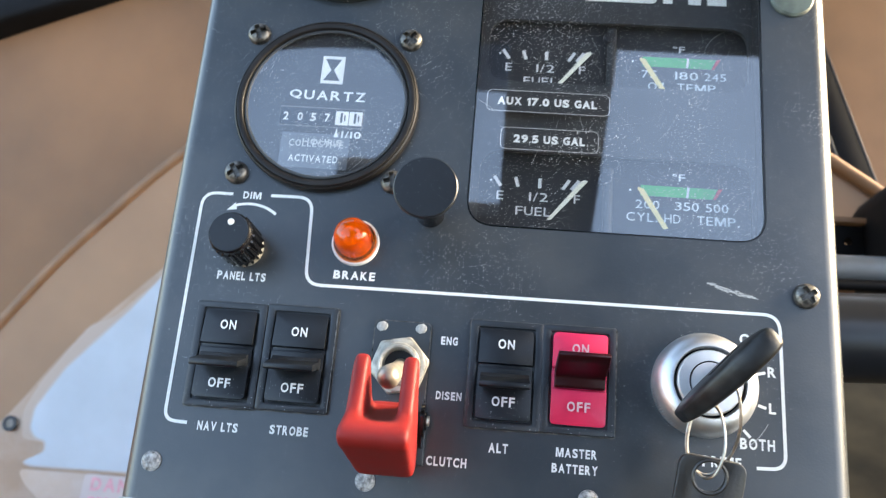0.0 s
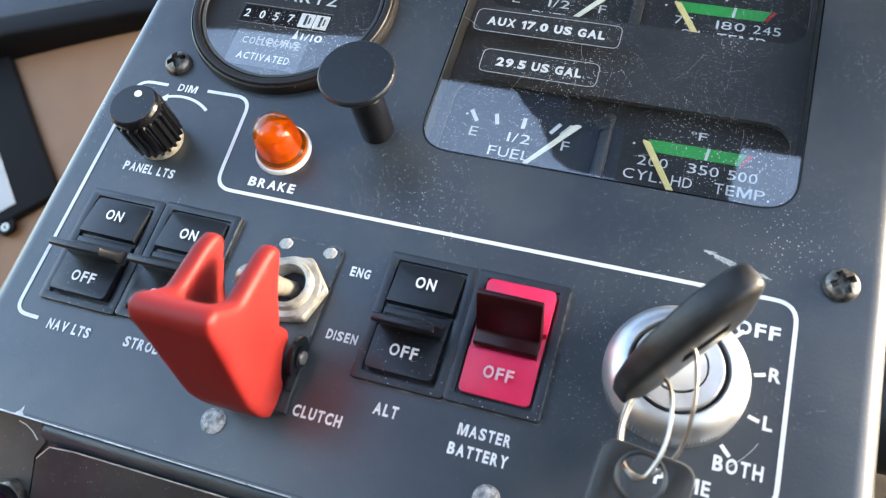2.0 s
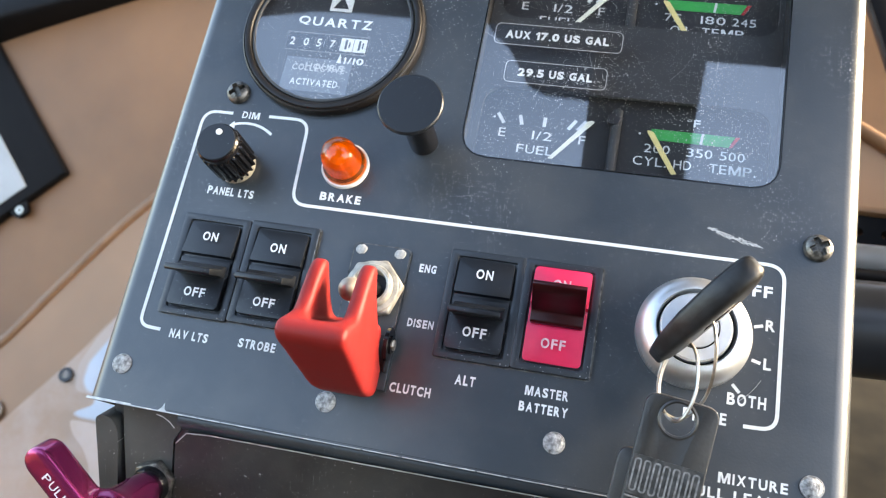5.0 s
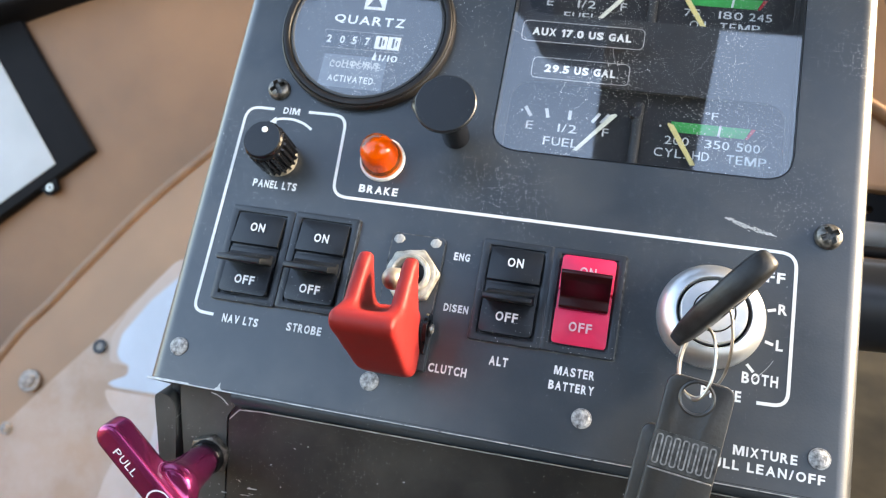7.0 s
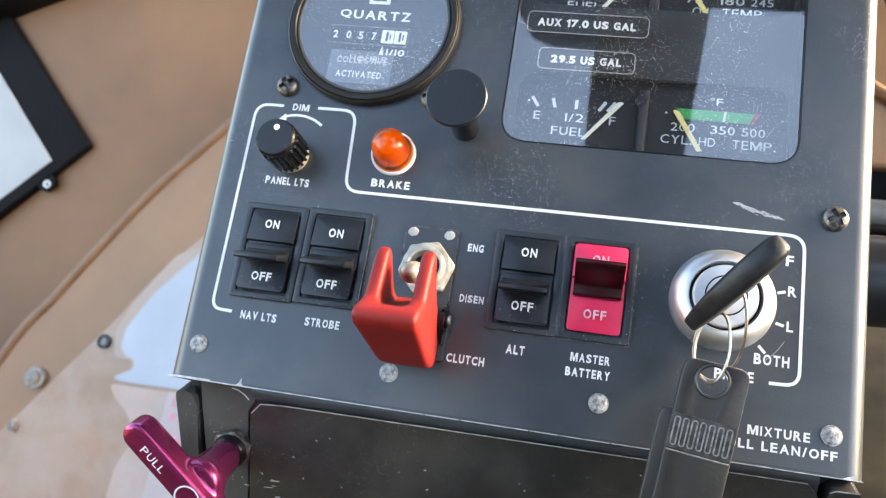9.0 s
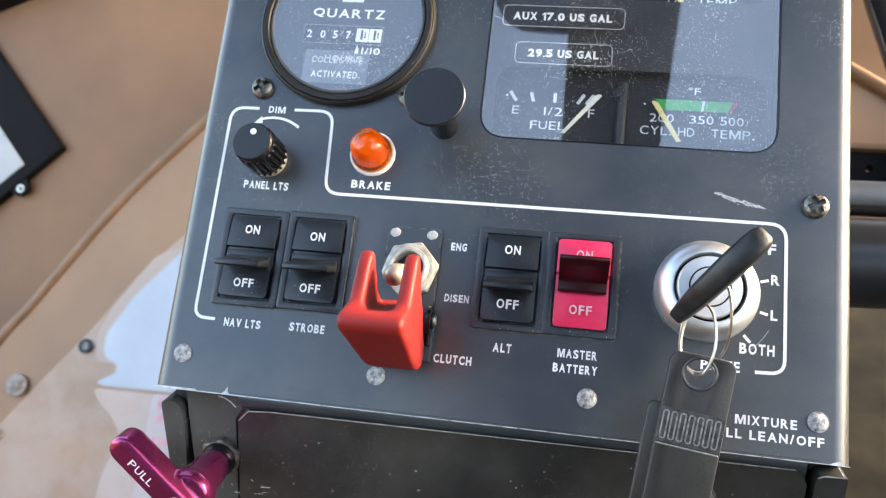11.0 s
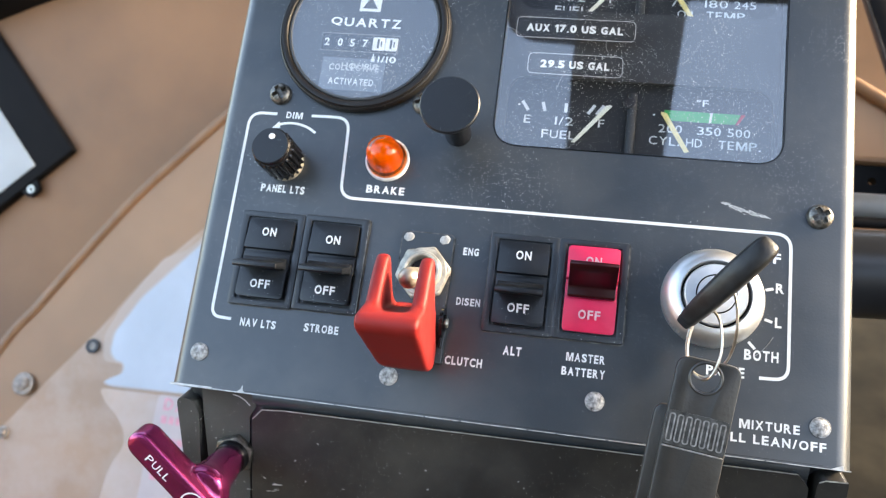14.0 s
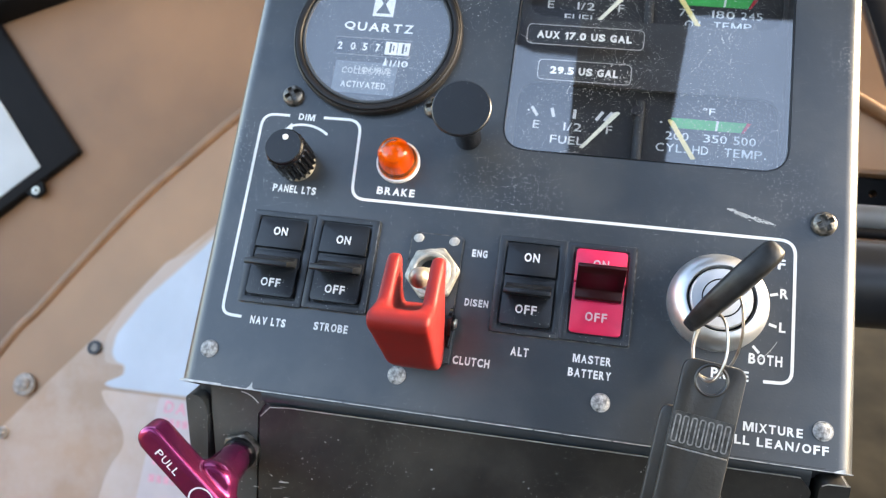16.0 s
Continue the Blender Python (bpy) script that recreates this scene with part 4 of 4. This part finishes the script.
def loft(sections, seg=28, power=2.6, n=5):
    """Sections (x, centre height, half height, half thickness) joined into a rounded body."""
    rows = []
    m = len(sections)
    for k in range(m - 1):
        p0, p1, p2, p3 = (Vector(sections[max(0, min(m - 1, k + i))]) for i in (-1, 0, 1, 2))
        for i in range(n if k < m - 2 else n + 1):
            t = i / n
            rows.append(0.5 * ((2 * p1) + (p2 - p0) * t + (2 * p0 - 5 * p1 + 4 * p2 - p3) * t * t + (3 * p1 - p0 - 3 * p2 + p3) * t ** 3))
    b = bmesh.new()
    rings = []
    for x, wc, hh, ht in rows:
        ring = []
        for k in range(seg):
            a = 2 * math.pi * k / seg
            c, sn = math.cos(a), math.sin(a)
            ring.append(b.verts.new((x, max(0.05, ht) * math.copysign(abs(c) ** (2 / power), c), wc + max(0.05, hh) * math.copysign(abs(sn) ** (2 / power), sn))))
        rings.append(ring)
    for p, q in zip(rings, rings[1:]):
        for k in range(seg):
            b.faces.new((p[k], p[(k + 1) % seg], q[(k + 1) % seg], q[k]))
    b.faces.new(rings[0][::-1])
    b.faces.new(rings[-1])
    return b


hd = loft([Vector(v) for v in ((-14.4, 18.4, 2.6, 1.2), (-13.9, 18.5, 4.6, 1.9), (-11.4, 20.2, 7.1, 2.5), (-7.2, 23.2, 8.8, 3.0), (0, 28.0, 9.0, 3.3), (6.2, 30.3, 8.8, 3.3), (9.2, 31.2, 7.8, 3.1), (10.8, 31.8, 6.0, 2.5), (11.6, 32.4, 3.4, 1.6))], power=4.6)
turned(hd, Matrix.Translation((0, 0.5, 0)))
slot = prism([(-4.2, 25.0), (4.6, 28.2), (4.6, 31.4), (-4.2, 28.6)], -9, 9)
hd = baked(hd, ("BOOLEAN", turned(slot, Matrix(((1, 0, 0, 0), (0, 0, -1, 0), (0, 1, 0, 0), (0, 0, 0, 1))))))
part("head", hd, M_RUBBER, key, angle=40)
part("slot_plate", box(-3.6, 5.4, 0.2, 1.5, 25.0, 31.4, 0.3, 1), M_STEEL, key, "metal shank seen in the slot")
part("blade", box(-6.0, 6.0, -0.4, 2.0, 8.4, 19.5, 0.3), M_STEEL, key)



def loop(pts, n=10):
    out = []
    m = len(pts)
    for k in range(m):
        p0, p1, p2, p3 = (Vector(pts[(k + i) % m]) for i in (-1, 0, 1, 2))
        for i in range(n):
            t = i / n
            out.append(0.5 * ((2 * p1) + (p2 - p0) * t + (2 * p0 - 5 * p1 + 4 * p2 - p3) * t * t + (3 * p1 - p0 - 3 * p2 + p3) * t ** 3))
    return out


for pts in (((147.2, 29.8, 25.6), (149.0, 28.2, 27.0), (150.0, 24, 26.4), (150.5, 19, 24.2), (150.2, 14.5, 20.4), (148.6, 11, 17.2), (145.4, 8.2, 16.2), (142.6, 8.6, 15.6), (140.6, 11, 15.2), (139.8, 16, 16), (140.6, 21, 17), (143.5, 26.0, 17)),
            ((144.6, 25.4, 19), (146.4, 23.0, 21.6), (147.3, 18.6, 22.6), (147.4, 14.0, 22.2), (146.5, 10.0, 21.0), (145.0, 7.4, 19.4), (143.2, 7.6, 16.6), (140.9, 11.2, 14.5), (140.2, 16.2, 15.3), (141.1, 21.2, 16.3), (142.6, 24.6, 17.2))):
    single("key_ring", tube(loop(pts), 0.38, 8, closed=True), M_RING, at(0, 0), "thin steel split ring through the key head", "key ring", "key rings")

hole_at = Vector((144.6, 7.6, 18.5))
up = Vector((4.0, 35.0, 9.0)).normalized()
right = Vector((1, -0.04, 0.05))
right = (right - up * right.dot(up)).normalized()
out = right.cross(up)
TAG = P @ (Matrix.Translation(hole_at * MM) @ Matrix((right, up, out)).transposed().to_4x4())
tag = thing("key_tag", TAG, "black moulded key tag hanging from a split ring", "key tag")
plate = prism(rounded(-7.7, 8.4, -58, 4.6, 3.2, 5), -1.0, 1.0)
plate = baked(plate, ("BOOLEAN", lathe([(0, -4), (3.7, -4), (3.7, 4), (0, 4)], 32)), ("BEVEL", (0.5, 2)))
part("plate", plate, M_TAG, tag)
part("eyelet", lathe([(3.6, 0.7), (4.3, 0.8), (4.4, 1.15), (4.0, 1.35), (3.6, 1.15)], 32, close=True), M_TAG, tag)
plate = prism(rounded(-10.6, 5.0, -62, -9.0, 3.0, 5), -3.6, -1.5)
part("back_plate", baked(plate, ("BEVEL", (0.5, 2))), M_TAG, tag)
# band and marks are coloured paler to show their gloss
part("emboss_band", prism(rounded(-7.4, 8.1, -18.4, -9.6, 0.8, 3), 0.9, 1.12), M_TAG_SHEEN, tag)
for k, x in enumerate(np.linspace(-6.0, 6.6, 7)):
    mark = ribbon(rounded(x - 0.62, x + 0.62, -17.5, -10.5, 0.55, 3), 0.4, 1.3, closed=True)
    part("embossed_mark", mark, M_TAG_LINE, tag)
part("emboss_line", box(-7.3, 8.0, -19.2, -18.8, 0.8, 1.35, 0.15, 1), M_TAG_LINE, tag)

# ---------------- purple pull handle ----------------
pull = thing("pull_handle", LOW @ pose(0.0104, -0.0186, 0), "glossy purple T-shaped pull handle with white lettering", "handle")
hx = prism([(6.6 * math.cos(radians(60 * k + 20)), 6.6 * math.sin(radians(60 * k + 20))) for k in range(6)], -0.4, 2.4)
part("hex_bush", baked(hx, ("BEVEL", (0.5, 2))), M_DULL, pull, "scuffed steel hex bush")
part("bush", lathe([(5.4, 2.2), (5.4, 3.4), (4.8, 4.4), (3.6, 4.6)], 24), M_GLOSS, pull)
body = turned(prism([(-25.4 + 4 - 4 * math.cos(a), -4.0 * math.sin(a)) for a in np.linspace(-math.pi / 2, math.pi / 2, 9)] + [(27.4 - 4 + 4 * math.cos(a), -4.0 * math.sin(a)) for a in np.linspace(math.pi / 2, -math.pi / 2, 9)], 21.8, 29.6), Matrix.Rotation(radians(-45), 4, "Z"))
lathe([(0, 3.0), (3.4, 3.0), (4.7, 5.0), (5.2, 8.0), (5.5, 13.0), (6.3, 17.5), (7.8, 21.5), (7.2, 25.0), (0, 26.0)], 32, bm=body)
part("grip", baked(body, ("REMESH", 0.45), ("SMOOTH", 34)), M_PURPLE, pull, angle=60)
lt = words("PULL", -17.8, -9.2, 0.0, 2.7, 29.75, 0.004)
part("lettering", turned(lt, Matrix.Rotation(radians(-45), 4, "Z")), M_INK, pull)
lt = ribbon([(0.5 + 3.6 * math.cos(a), 3.6 * math.sin(a)) for a in np.linspace(0, 2 * math.pi, 33)[:-1]], 0.5, 29.75, closed=True)
part("ring_mark", turned(lt, Matrix.Rotation(radians(-45), 4, "Z")), M_INK, pull)

# fuel valve fitting half hidden behind the key tag
fit_ = thing("hex_fitting", LOW @ pose(0.1506, -0.0110, 0), "small brass-grey hex fitting on the lower box", "fitting")
hx = prism([(5.0 * math.cos(radians(60 * k)), 5.0 * math.sin(radians(60 * k))) for k in range(6)], 0.5, 3.6)
part("nut", baked(hx, ("BEVEL", (0.5, 2))), M_DULL, fit_)
part("stud", lathe([(2.6, 3.4), (2.5, 6.0), (1.8, 6.6), (0, 6.7)], 18), M_DULL, fit_)

# ---------------- cabin round the console ----------------


def bg(u, v, lift=0.0):
    """A place on the sloping cabin lining behind the console."""
    return Vector((u, v, -314 + (v - 17) * 0.17 + lift))


def sheet(fn, us, vs, thick):
    b = bmesh.new()
    top = [[b.verts.new(fn(u, v)) for u in us] for v in vs]
    bot = [[b.verts.new(fn(u, v) - Vector((0, 0, thick))) for u in us] for v in vs]
    for j in range(len(vs) - 1):
        for i in range(len(us) - 1):
            b.faces.new((top[j][i], top[j][i + 1], top[j + 1][i + 1], top[j + 1][i]))
            b.faces.new((bot[j][i], bot[j + 1][i], bot[j + 1][i + 1], bot[j][i + 1]))
    n, m = len(us) - 1, len(vs) - 1
    for i in range(n):
        b.faces.new((top[0][i], bot[0][i], bot[0][i + 1], top[0][i + 1]))
        b.faces.new((top[m][i], top[m][i + 1], bot[m][i + 1], bot[m][i]))
    for j in range(m):
        b.faces.new((top[j][0], top[j + 1][0], bot[j + 1][0], bot[j][0]))
        b.faces.new((top[j][n], bot[j][n], bot[j + 1][n], top[j + 1][n]))
    return b


lining = sheet(lambda u, v: bg(u, v, -3 + 3 * math.sin(v * 0.012 + u * 0.006) - 0.0004 * max(0, -300 - u) ** 2), np.linspace(-640, 100, 30), np.linspace(-260, 620, 34), 12)
wall = single("wall_front", lining, M_TAN, at(0, 0), "tan vinyl-covered cabin lining", "wall", kind="structure", angle=60)


def along(pts, n=14):
    """A smooth curve through a few points of the lining."""
    out = []
    for k in range(len(pts) - 1):
        p0, p1, p2, p3 = (Vector(pts[max(0, min(len(pts) - 1, k + i))]) for i in (-1, 0, 1, 2))
        for i in range(n):
            t = i / n
            out.append(0.5 * ((2 * p1) + (p2 - p0) * t + (2 * p0 - 5 * p1 + 4 * p2 - p3) * t * t + (3 * p1 - p0 - 3 * p2 + p3) * t ** 3))
    return out + [Vector(pts[-1])]


seam = along([(-420, -250), (-362, -110), (-299, 5), (-271, 42), (-241, 82), (-207, 125), (-174, 160), (-139, 195), (-100, 226), (0, 290)])
single("piping", tube([bg(p.x, p.y, 0.6) for p in seam], 4.2, 14), M_PIPING, at(0, 0), "orange-tan piping along the lining seam", "trim", kind="structure")
# lower lining panel with its bolted edge
edge = along([(-420, -170), (-340, -104), (-292, -54), (-252, -7), (-220, 30), (-191, 68), (-160, 99), (-110, 146), (-40, 205)])
poly = [(p.x, p.y) for p in edge] + [(60, 205), (60, -255), (-420, -255)]
b = bmesh.new()
top = [b.verts.new(bg(x, y, 4.0)) for x, y in poly]
bot = [b.verts.new(bg(x, y, -2.0)) for x, y in poly]
b.faces.new(top)
for k in range(len(poly)):
    j = (k + 1) % len(poly)
    b.faces.new((top[k], bot[k], bot[j], top[j]))
mid = [(p.x, p.y) for p in seam[6:-12]] + [(-100, 160)] + [(p.x + 12, p.y - 12) for p in edge[::-1][14:]]
m_ = bmesh.new()
top = [m_.verts.new(bg(x, y, 2.4)) for x, y in mid]
bot = [m_.verts.new(bg(x, y, -4.0)) for x, y in mid]
m_.faces.new(top)
for k in range(len(mid)):
    j = (k + 1) % len(mid)
    m_.faces.new((top[k], bot[k], bot[j], top[j]))
single("middle_panel", m_, M_TAN_MID, at(0, 0), "tan lining strip between piping and bolted edge", "wall panel", kind="structure")
single("lower_panel", b, M_TAN_LOW, at(0, 0), "pale tan bolted lower cabin panel", "wall panel", kind="structure")


M_BOLT = material("greyed_bolt_paint", (0.30, 0.26, 0.225), 0.55, vary=0.4, scale=300, metal=0.3)


def bolt(u, v, r, dark):
    t = thing("bolt", P @ Matrix.Translation(bg(u, v, 4.0) * MM), "dark ringed fastener in the cabin panel" if dark else "grey round-headed bolt in the cabin panel", "bolt", "bolts along the cabin panel")
    part("washer", lathe([(r * 0.55, 0.2), (r, 0.2), (r, 1.6), (r * 0.9, 2.2), (r * 0.55, 2.2)], 28, close=True), M_TUBE if dark else M_BOLT, t)
    part("head", lathe([(r * 0.62, 0.2), (r * 0.62, 3.4 if not dark else 1.2), (r * 0.5, 4.2 if not dark else 1.6), (0, 4.6 if not dark else 1.8)], 24), M_BOLT, t)


bolt(-223, 17, 5.2, True)
bolt(-273, -15.5, 8.2, False)
bolt(-284, -51, 4.6, False)

# pale patches and warning placard on the lower panel
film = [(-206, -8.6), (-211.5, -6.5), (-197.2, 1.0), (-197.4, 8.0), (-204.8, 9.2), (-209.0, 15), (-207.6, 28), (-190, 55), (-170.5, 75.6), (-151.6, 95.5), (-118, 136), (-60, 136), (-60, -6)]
patch_thing = thing("pale_panel_patch", at(0, 0), "pale blue-white patch with graded margins on the cabin panel", "film")


def patch_layer(grow, lift, name, mat):
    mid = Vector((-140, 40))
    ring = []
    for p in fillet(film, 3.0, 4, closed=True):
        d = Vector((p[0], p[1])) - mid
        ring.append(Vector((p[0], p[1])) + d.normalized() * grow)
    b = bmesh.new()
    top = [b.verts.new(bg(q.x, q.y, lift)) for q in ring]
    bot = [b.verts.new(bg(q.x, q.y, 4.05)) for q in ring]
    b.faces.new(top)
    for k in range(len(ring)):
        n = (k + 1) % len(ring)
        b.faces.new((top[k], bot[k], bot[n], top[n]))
    part(name, b, mat, patch_thing)


patch_layer(-0.8, 5.4, "sheet", M_PATCH)
# margins step in colour from the blue-white to the tan
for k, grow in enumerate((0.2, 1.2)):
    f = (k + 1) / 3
    patch_layer(grow, 5.2 - 0.15 * k, "graded_margin", material("graded_patch_edge", tuple(a * (1 - f) + c * f for a, c in zip((0.50, 0.565, 0.65), (0.54, 0.40, 0.31))), 0.4, vary=0.06, scale=20))
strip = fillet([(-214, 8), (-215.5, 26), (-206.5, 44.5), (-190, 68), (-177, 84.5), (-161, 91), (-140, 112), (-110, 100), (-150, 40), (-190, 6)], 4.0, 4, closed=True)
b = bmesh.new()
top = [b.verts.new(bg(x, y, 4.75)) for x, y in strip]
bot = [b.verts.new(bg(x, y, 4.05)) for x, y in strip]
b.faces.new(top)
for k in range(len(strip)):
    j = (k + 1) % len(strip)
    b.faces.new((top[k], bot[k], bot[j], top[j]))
part("pinkish_margin", b, material("pinkish_patch_margin", (0.52, 0.40, 0.33), 0.4, vary=0.06, scale=20), patch_thing, "pinkish margin between the tan and the blue-white")
haze = [(-60, -10), (-214, -11), (-209, -20), (-196, -30), (-188, -46), (-199, -64), (-204, -92), (-196, -120), (-60, -120)]
haze = fillet(haze, 9.0, 5, closed=True)
b = bmesh.new()
top = [b.verts.new(bg(x, y, 4.7)) for x, y in haze]
bot = [b.verts.new(bg(x, y, 4.1)) for x, y in haze]
b.faces.new(top)
for k in range(len(haze)):
    j = (k + 1) % len(haze)
    b.faces.new((top[k], bot[k], bot[j], top[j]))
single("pale_panel_patch", b, material("hazy_pink_patch", (0.58, 0.435, 0.34), 0.45, vary=0.1, scale=16, dust=0.85, dust_color=(0.64, 0.56, 0.54)), at(0, 0), "cloudy pinkish patch below the blue-white one", "film")
plac = thing("placard", P @ Matrix.Translation(bg(-112, -30, 4.9) * MM) @ pose(0, 0, 0, 9.65, 0, 0), "white warning placard with faded red capitals", "placard")
part("sheet", prism(fillet([(-56, 20), (48, 20), (48, -70), (-64, -70)], 3, 4, closed=True), 0, 0.6), material("faded_white_placard", (0.62, 0.54, 0.53), 0.5, vary=0.08, scale=30), plac)
part("lettering", words("DANGER", -51, -1, 14, 9.4, 0.8, 0.03, lean=0.08), M_PINKINK, plac)
for x0, x1, y, h in ((-52, 6, 3.2, 2.6), (-53, -2, -12, 2.6), (-54, 10, -24, 2.6), (-55, 4, -36, 2.6)):
    bars = bmesh.new()
    x = x0
    while x < x1:
        n = rnd.uniform(2.6, 4.4)
        box(x, x + n, y - h, y + h, 0.6, 0.8, bm=bars)
        x += n + (1.6 if rnd.random() < 0.75 else 4.5)
    part("lettering_bar", bars, M_PINKINK, plac)

# map pouch with a white sheet
corner = Vector((-260, 156, -289))
pouch = thing("map_pouch", P @ Matrix.Translation(corner * MM) @ pose(0, 0, 0, 9.6, 0, 0) @ pose(0, 0, 0, 0, 0, 42), "black vinyl pouch with a white sheet inside", "pouch")
part("frame", box(-240, 0, 0, 200, -8, 2, 2.0, 3), M_VINYL, pouch)
part("paper", box(-216, -31, 9, 178, 1.6, 2.6, 0.3, 1), M_PAPER, pouch, "white paper sheet")
part("tab", prism(fillet([(-52, 2), (-36, 2), (-39, -8), (-49, -8)], 3, 4, closed=True), -3, 1), M_VINYL, pouch)
part("grommet", lathe([(1.5, 0.8), (3.0, 0.8), (3.0, 1.8), (1.5, 1.8)], 18, cx=-44, cy=-3.4, close=True), M_STEEL, pouch)

BEAM = Matrix.Translation((-349, 246, -250)) @ Matrix.Rotation(radians(22), 4, "Z")
single("cross_beam", turned(box(-300, 420, 0, 19, -30, 0, 4, 3), BEAM), M_VINYL, at(0, 0), "black padded cross beam above the lining", "beam", kind="structure")
single("beam_cap", turned(box(-300, 420, 19.5, 60, -30, -2, 3, 3), BEAM), M_TUBE, at(0, 0), "dark grey cap along the cross beam", "trim", kind="structure")

# right-hand side: control tubes and lining
ctl = thing("control_tube", at(0, 0), "dark painted control tube beside the console", "tube")
part("tube", tube([(150, 68, -108), (300, 74, -104), (520, 84, -98)], 18.0, 28), M_TUBE, ctl)
part("clamp", tube([(300, 74, -104), (318, 74.5, -103.6)], 20.0, 28), M_VINYL, ctl)
rod = thing("push_rod", at(0, 0), "grey push rod lying above the control tube", "rod")
part("rod", tube([(150, 104, -126), (520, 112, -120)], 6.0, 18), material("grey_rod_paint", (0.16, 0.165, 0.17), 0.3), rod)
part("sleeve", tube([(150, 95, -120), (520, 103, -114)], 2.4, 12), M_VINYL, rod)
drilled = box(150, 520, 117, 133, -150, -144, 0.6, 1)
for k in range(12):
    drilled = baked(drilled, ("BOOLEAN", lathe([(0, -170), (1.9, -170), (1.9, -120), (0, -120)], 12, cx=208 + 11 * k, cy=125)))
rail = thing("drilled_rail", at(0, 0), "black rail with a row of small round holes", "rail")
part("web", drilled, M_VINYL, rail)
part("lip", box(150, 520, 133, 136, -152, -140, 0.8, 2), M_PIPING, rail, "worn tan upper lip")
side = box(140, 620, 150, 620, -330, -318)
single("wall_right", side, M_TAN, at(0, 0), "tan cabin lining", "wall", kind="structure")
roll = [(150, 248), (205, 210), (241.6, 187), (258, 177), (281, 161), (330, 126), (420, 60)]
shelf = prism([(150, 137), (316, 137)] + roll[::-1][2:], -180, -173)
# darker tans on ledge and roll stand in for the shade they lie in
single("tan_ledge", shelf, M_TAN_MID, at(0, 0), "tan moulded ledge with a rolled edge", "ledge", kind="structure")
single("ledge_roll", tube([(u, v, -171) for u, v in roll], 3.6, 14), M_TAN, at(0, 0), "orange-tan rolled ledge edge", "trim", kind="structure")
STRAP = Matrix.Translation((292, 224, -236)) @ Matrix.Rotation(radians(-74), 4, "Z")
belt = thing("webbing_strap", at(0, 0), "black webbing strap hanging behind the ledge", "strap")
part("webbing", turned(box(-190, 160, -9, 9, -2, 2, 1.0, 2), STRAP), M_VINYL, belt)
for y in (-8.4, 8.4):
    part("edge_binding", turned(box(-190, 160, y - 0.9, y + 0.9, -2.6, 2.6, 0.6, 2), STRAP), M_TUBE, belt)
part("anchor", turned(box(-190, -166, -12, 12, -96, -1, 2.0, 2), STRAP), M_TUBE, belt)
box_dark = thing("dark_housing", at(0, 0), "black moulded housing beside the control tube", "housing")
part("body", turned(box(0, 120, -34, 34, -26, 26, 12, 4), Matrix.Translation((259, 116, -140))), M_VINYL, box_dark)

# plug in the upper corner of the face
plug = thing("blanking_plug", at(176.0, 154.5), "grey-green round blanking plug in the console face", "plug")
part("cap", lathe([(6.6, 0), (6.6, 0.8), (6.0, 1.4), (0, 1.6)], 32), material("grey_green_plug", (0.10, 0.12, 0.10), 0.5, vary=0.3, scale=300), plug)

# cabin shell: floor, roof with two overhead windows, rear wall; the sides and nose stay open to the sky


def slab(name, x0, x1, y0, y1, z0, z1, mat, label, category="wall"):
    return single(name, box(x0 * 1000, x1 * 1000, y0 * 1000, y1 * 1000, z0 * 1000, z1 * 1000), mat, Matrix(), label, category, kind="structure")


slab("floor", -0.95, 1.05, -1.6, 1.2, 0.30, 0.34, M_CARPET, "brown carpeted cabin floor", "floor")
slab("ground", -60, 60, -60, 60, -0.05, 0.0, M_GROUND, "grey concrete apron", "ground")
slab("ceiling", 0.03, 1.05, -0.122, 1.2, 1.50, 1.53, M_ROOF, "dark cabin headliner", "ceiling")
# out of view: sized to darken the glass reflection but keep the lining lit
slab("unseen_ceiling_strip", -0.50, 0.03, -0.101, 0.30, 1.50, 1.53, M_ROOF, "unseen dark strip added to darken the glass reflections", "ceiling")
gusset = prism([(-30, -101.5), (-18, -116), (-3, -128), (9, -148), (20, -168), (40, -177), (87.5, -179), (87.5, -122.5), (29.5, -122.5), (29.5, -101.5)], 1505, 1511)
single("tinted_window_corner", gusset, glass("tinted_acrylic", 0.04, 0.05, (0.20, 0.24, 0.28)), Matrix(), "smoke-tinted rounded corner of the overhead window", "window", kind="structure")
slab("roof_beam", 0.088, 0.202, -1.5, -0.122, 1.50, 1.53, M_ROOF, "dark roof centre beam between two overhead windows", "beam")
# two panels out of view, added to darken what the face reflects
slab("unseen_panel_rear", -0.10, 0.088, -1.5, -0.335, 1.50, 1.53, M_ROOF, "unseen dark panel added overhead to darken the face's reflections", "ceiling")
slab("unseen_panel_side", 0.202, 0.60, -1.5, -0.42, 1.50, 1.53, M_ROOF, "unseen dark panel added overhead to darken the face's reflections", "ceiling")
slab("wall_rear", -0.95, 1.05, -1.6, -1.5, 0.34, 1.50, M_ROOF, "dark rear cabin bulkhead", "wall")
slab("wall_left", -1.0, -0.95, -1.6, 1.2, 0.30, 0.72, M_TAN, "tan cabin side lining", "wall")
slab("sill_right", 1.05, 1.10, -1.6, 1.2, 0.30, 0.90, M_TAN, "tan door sill lining", "wall")
for x, y in ((0.99, 1.13), (0.99, -1.49)):
    slab("door_pillar", x, x + 0.06, y, y + 0.06, 0.34, 1.50, M_ROOF, "dark cabin door pillar holding the roof", "pillar")
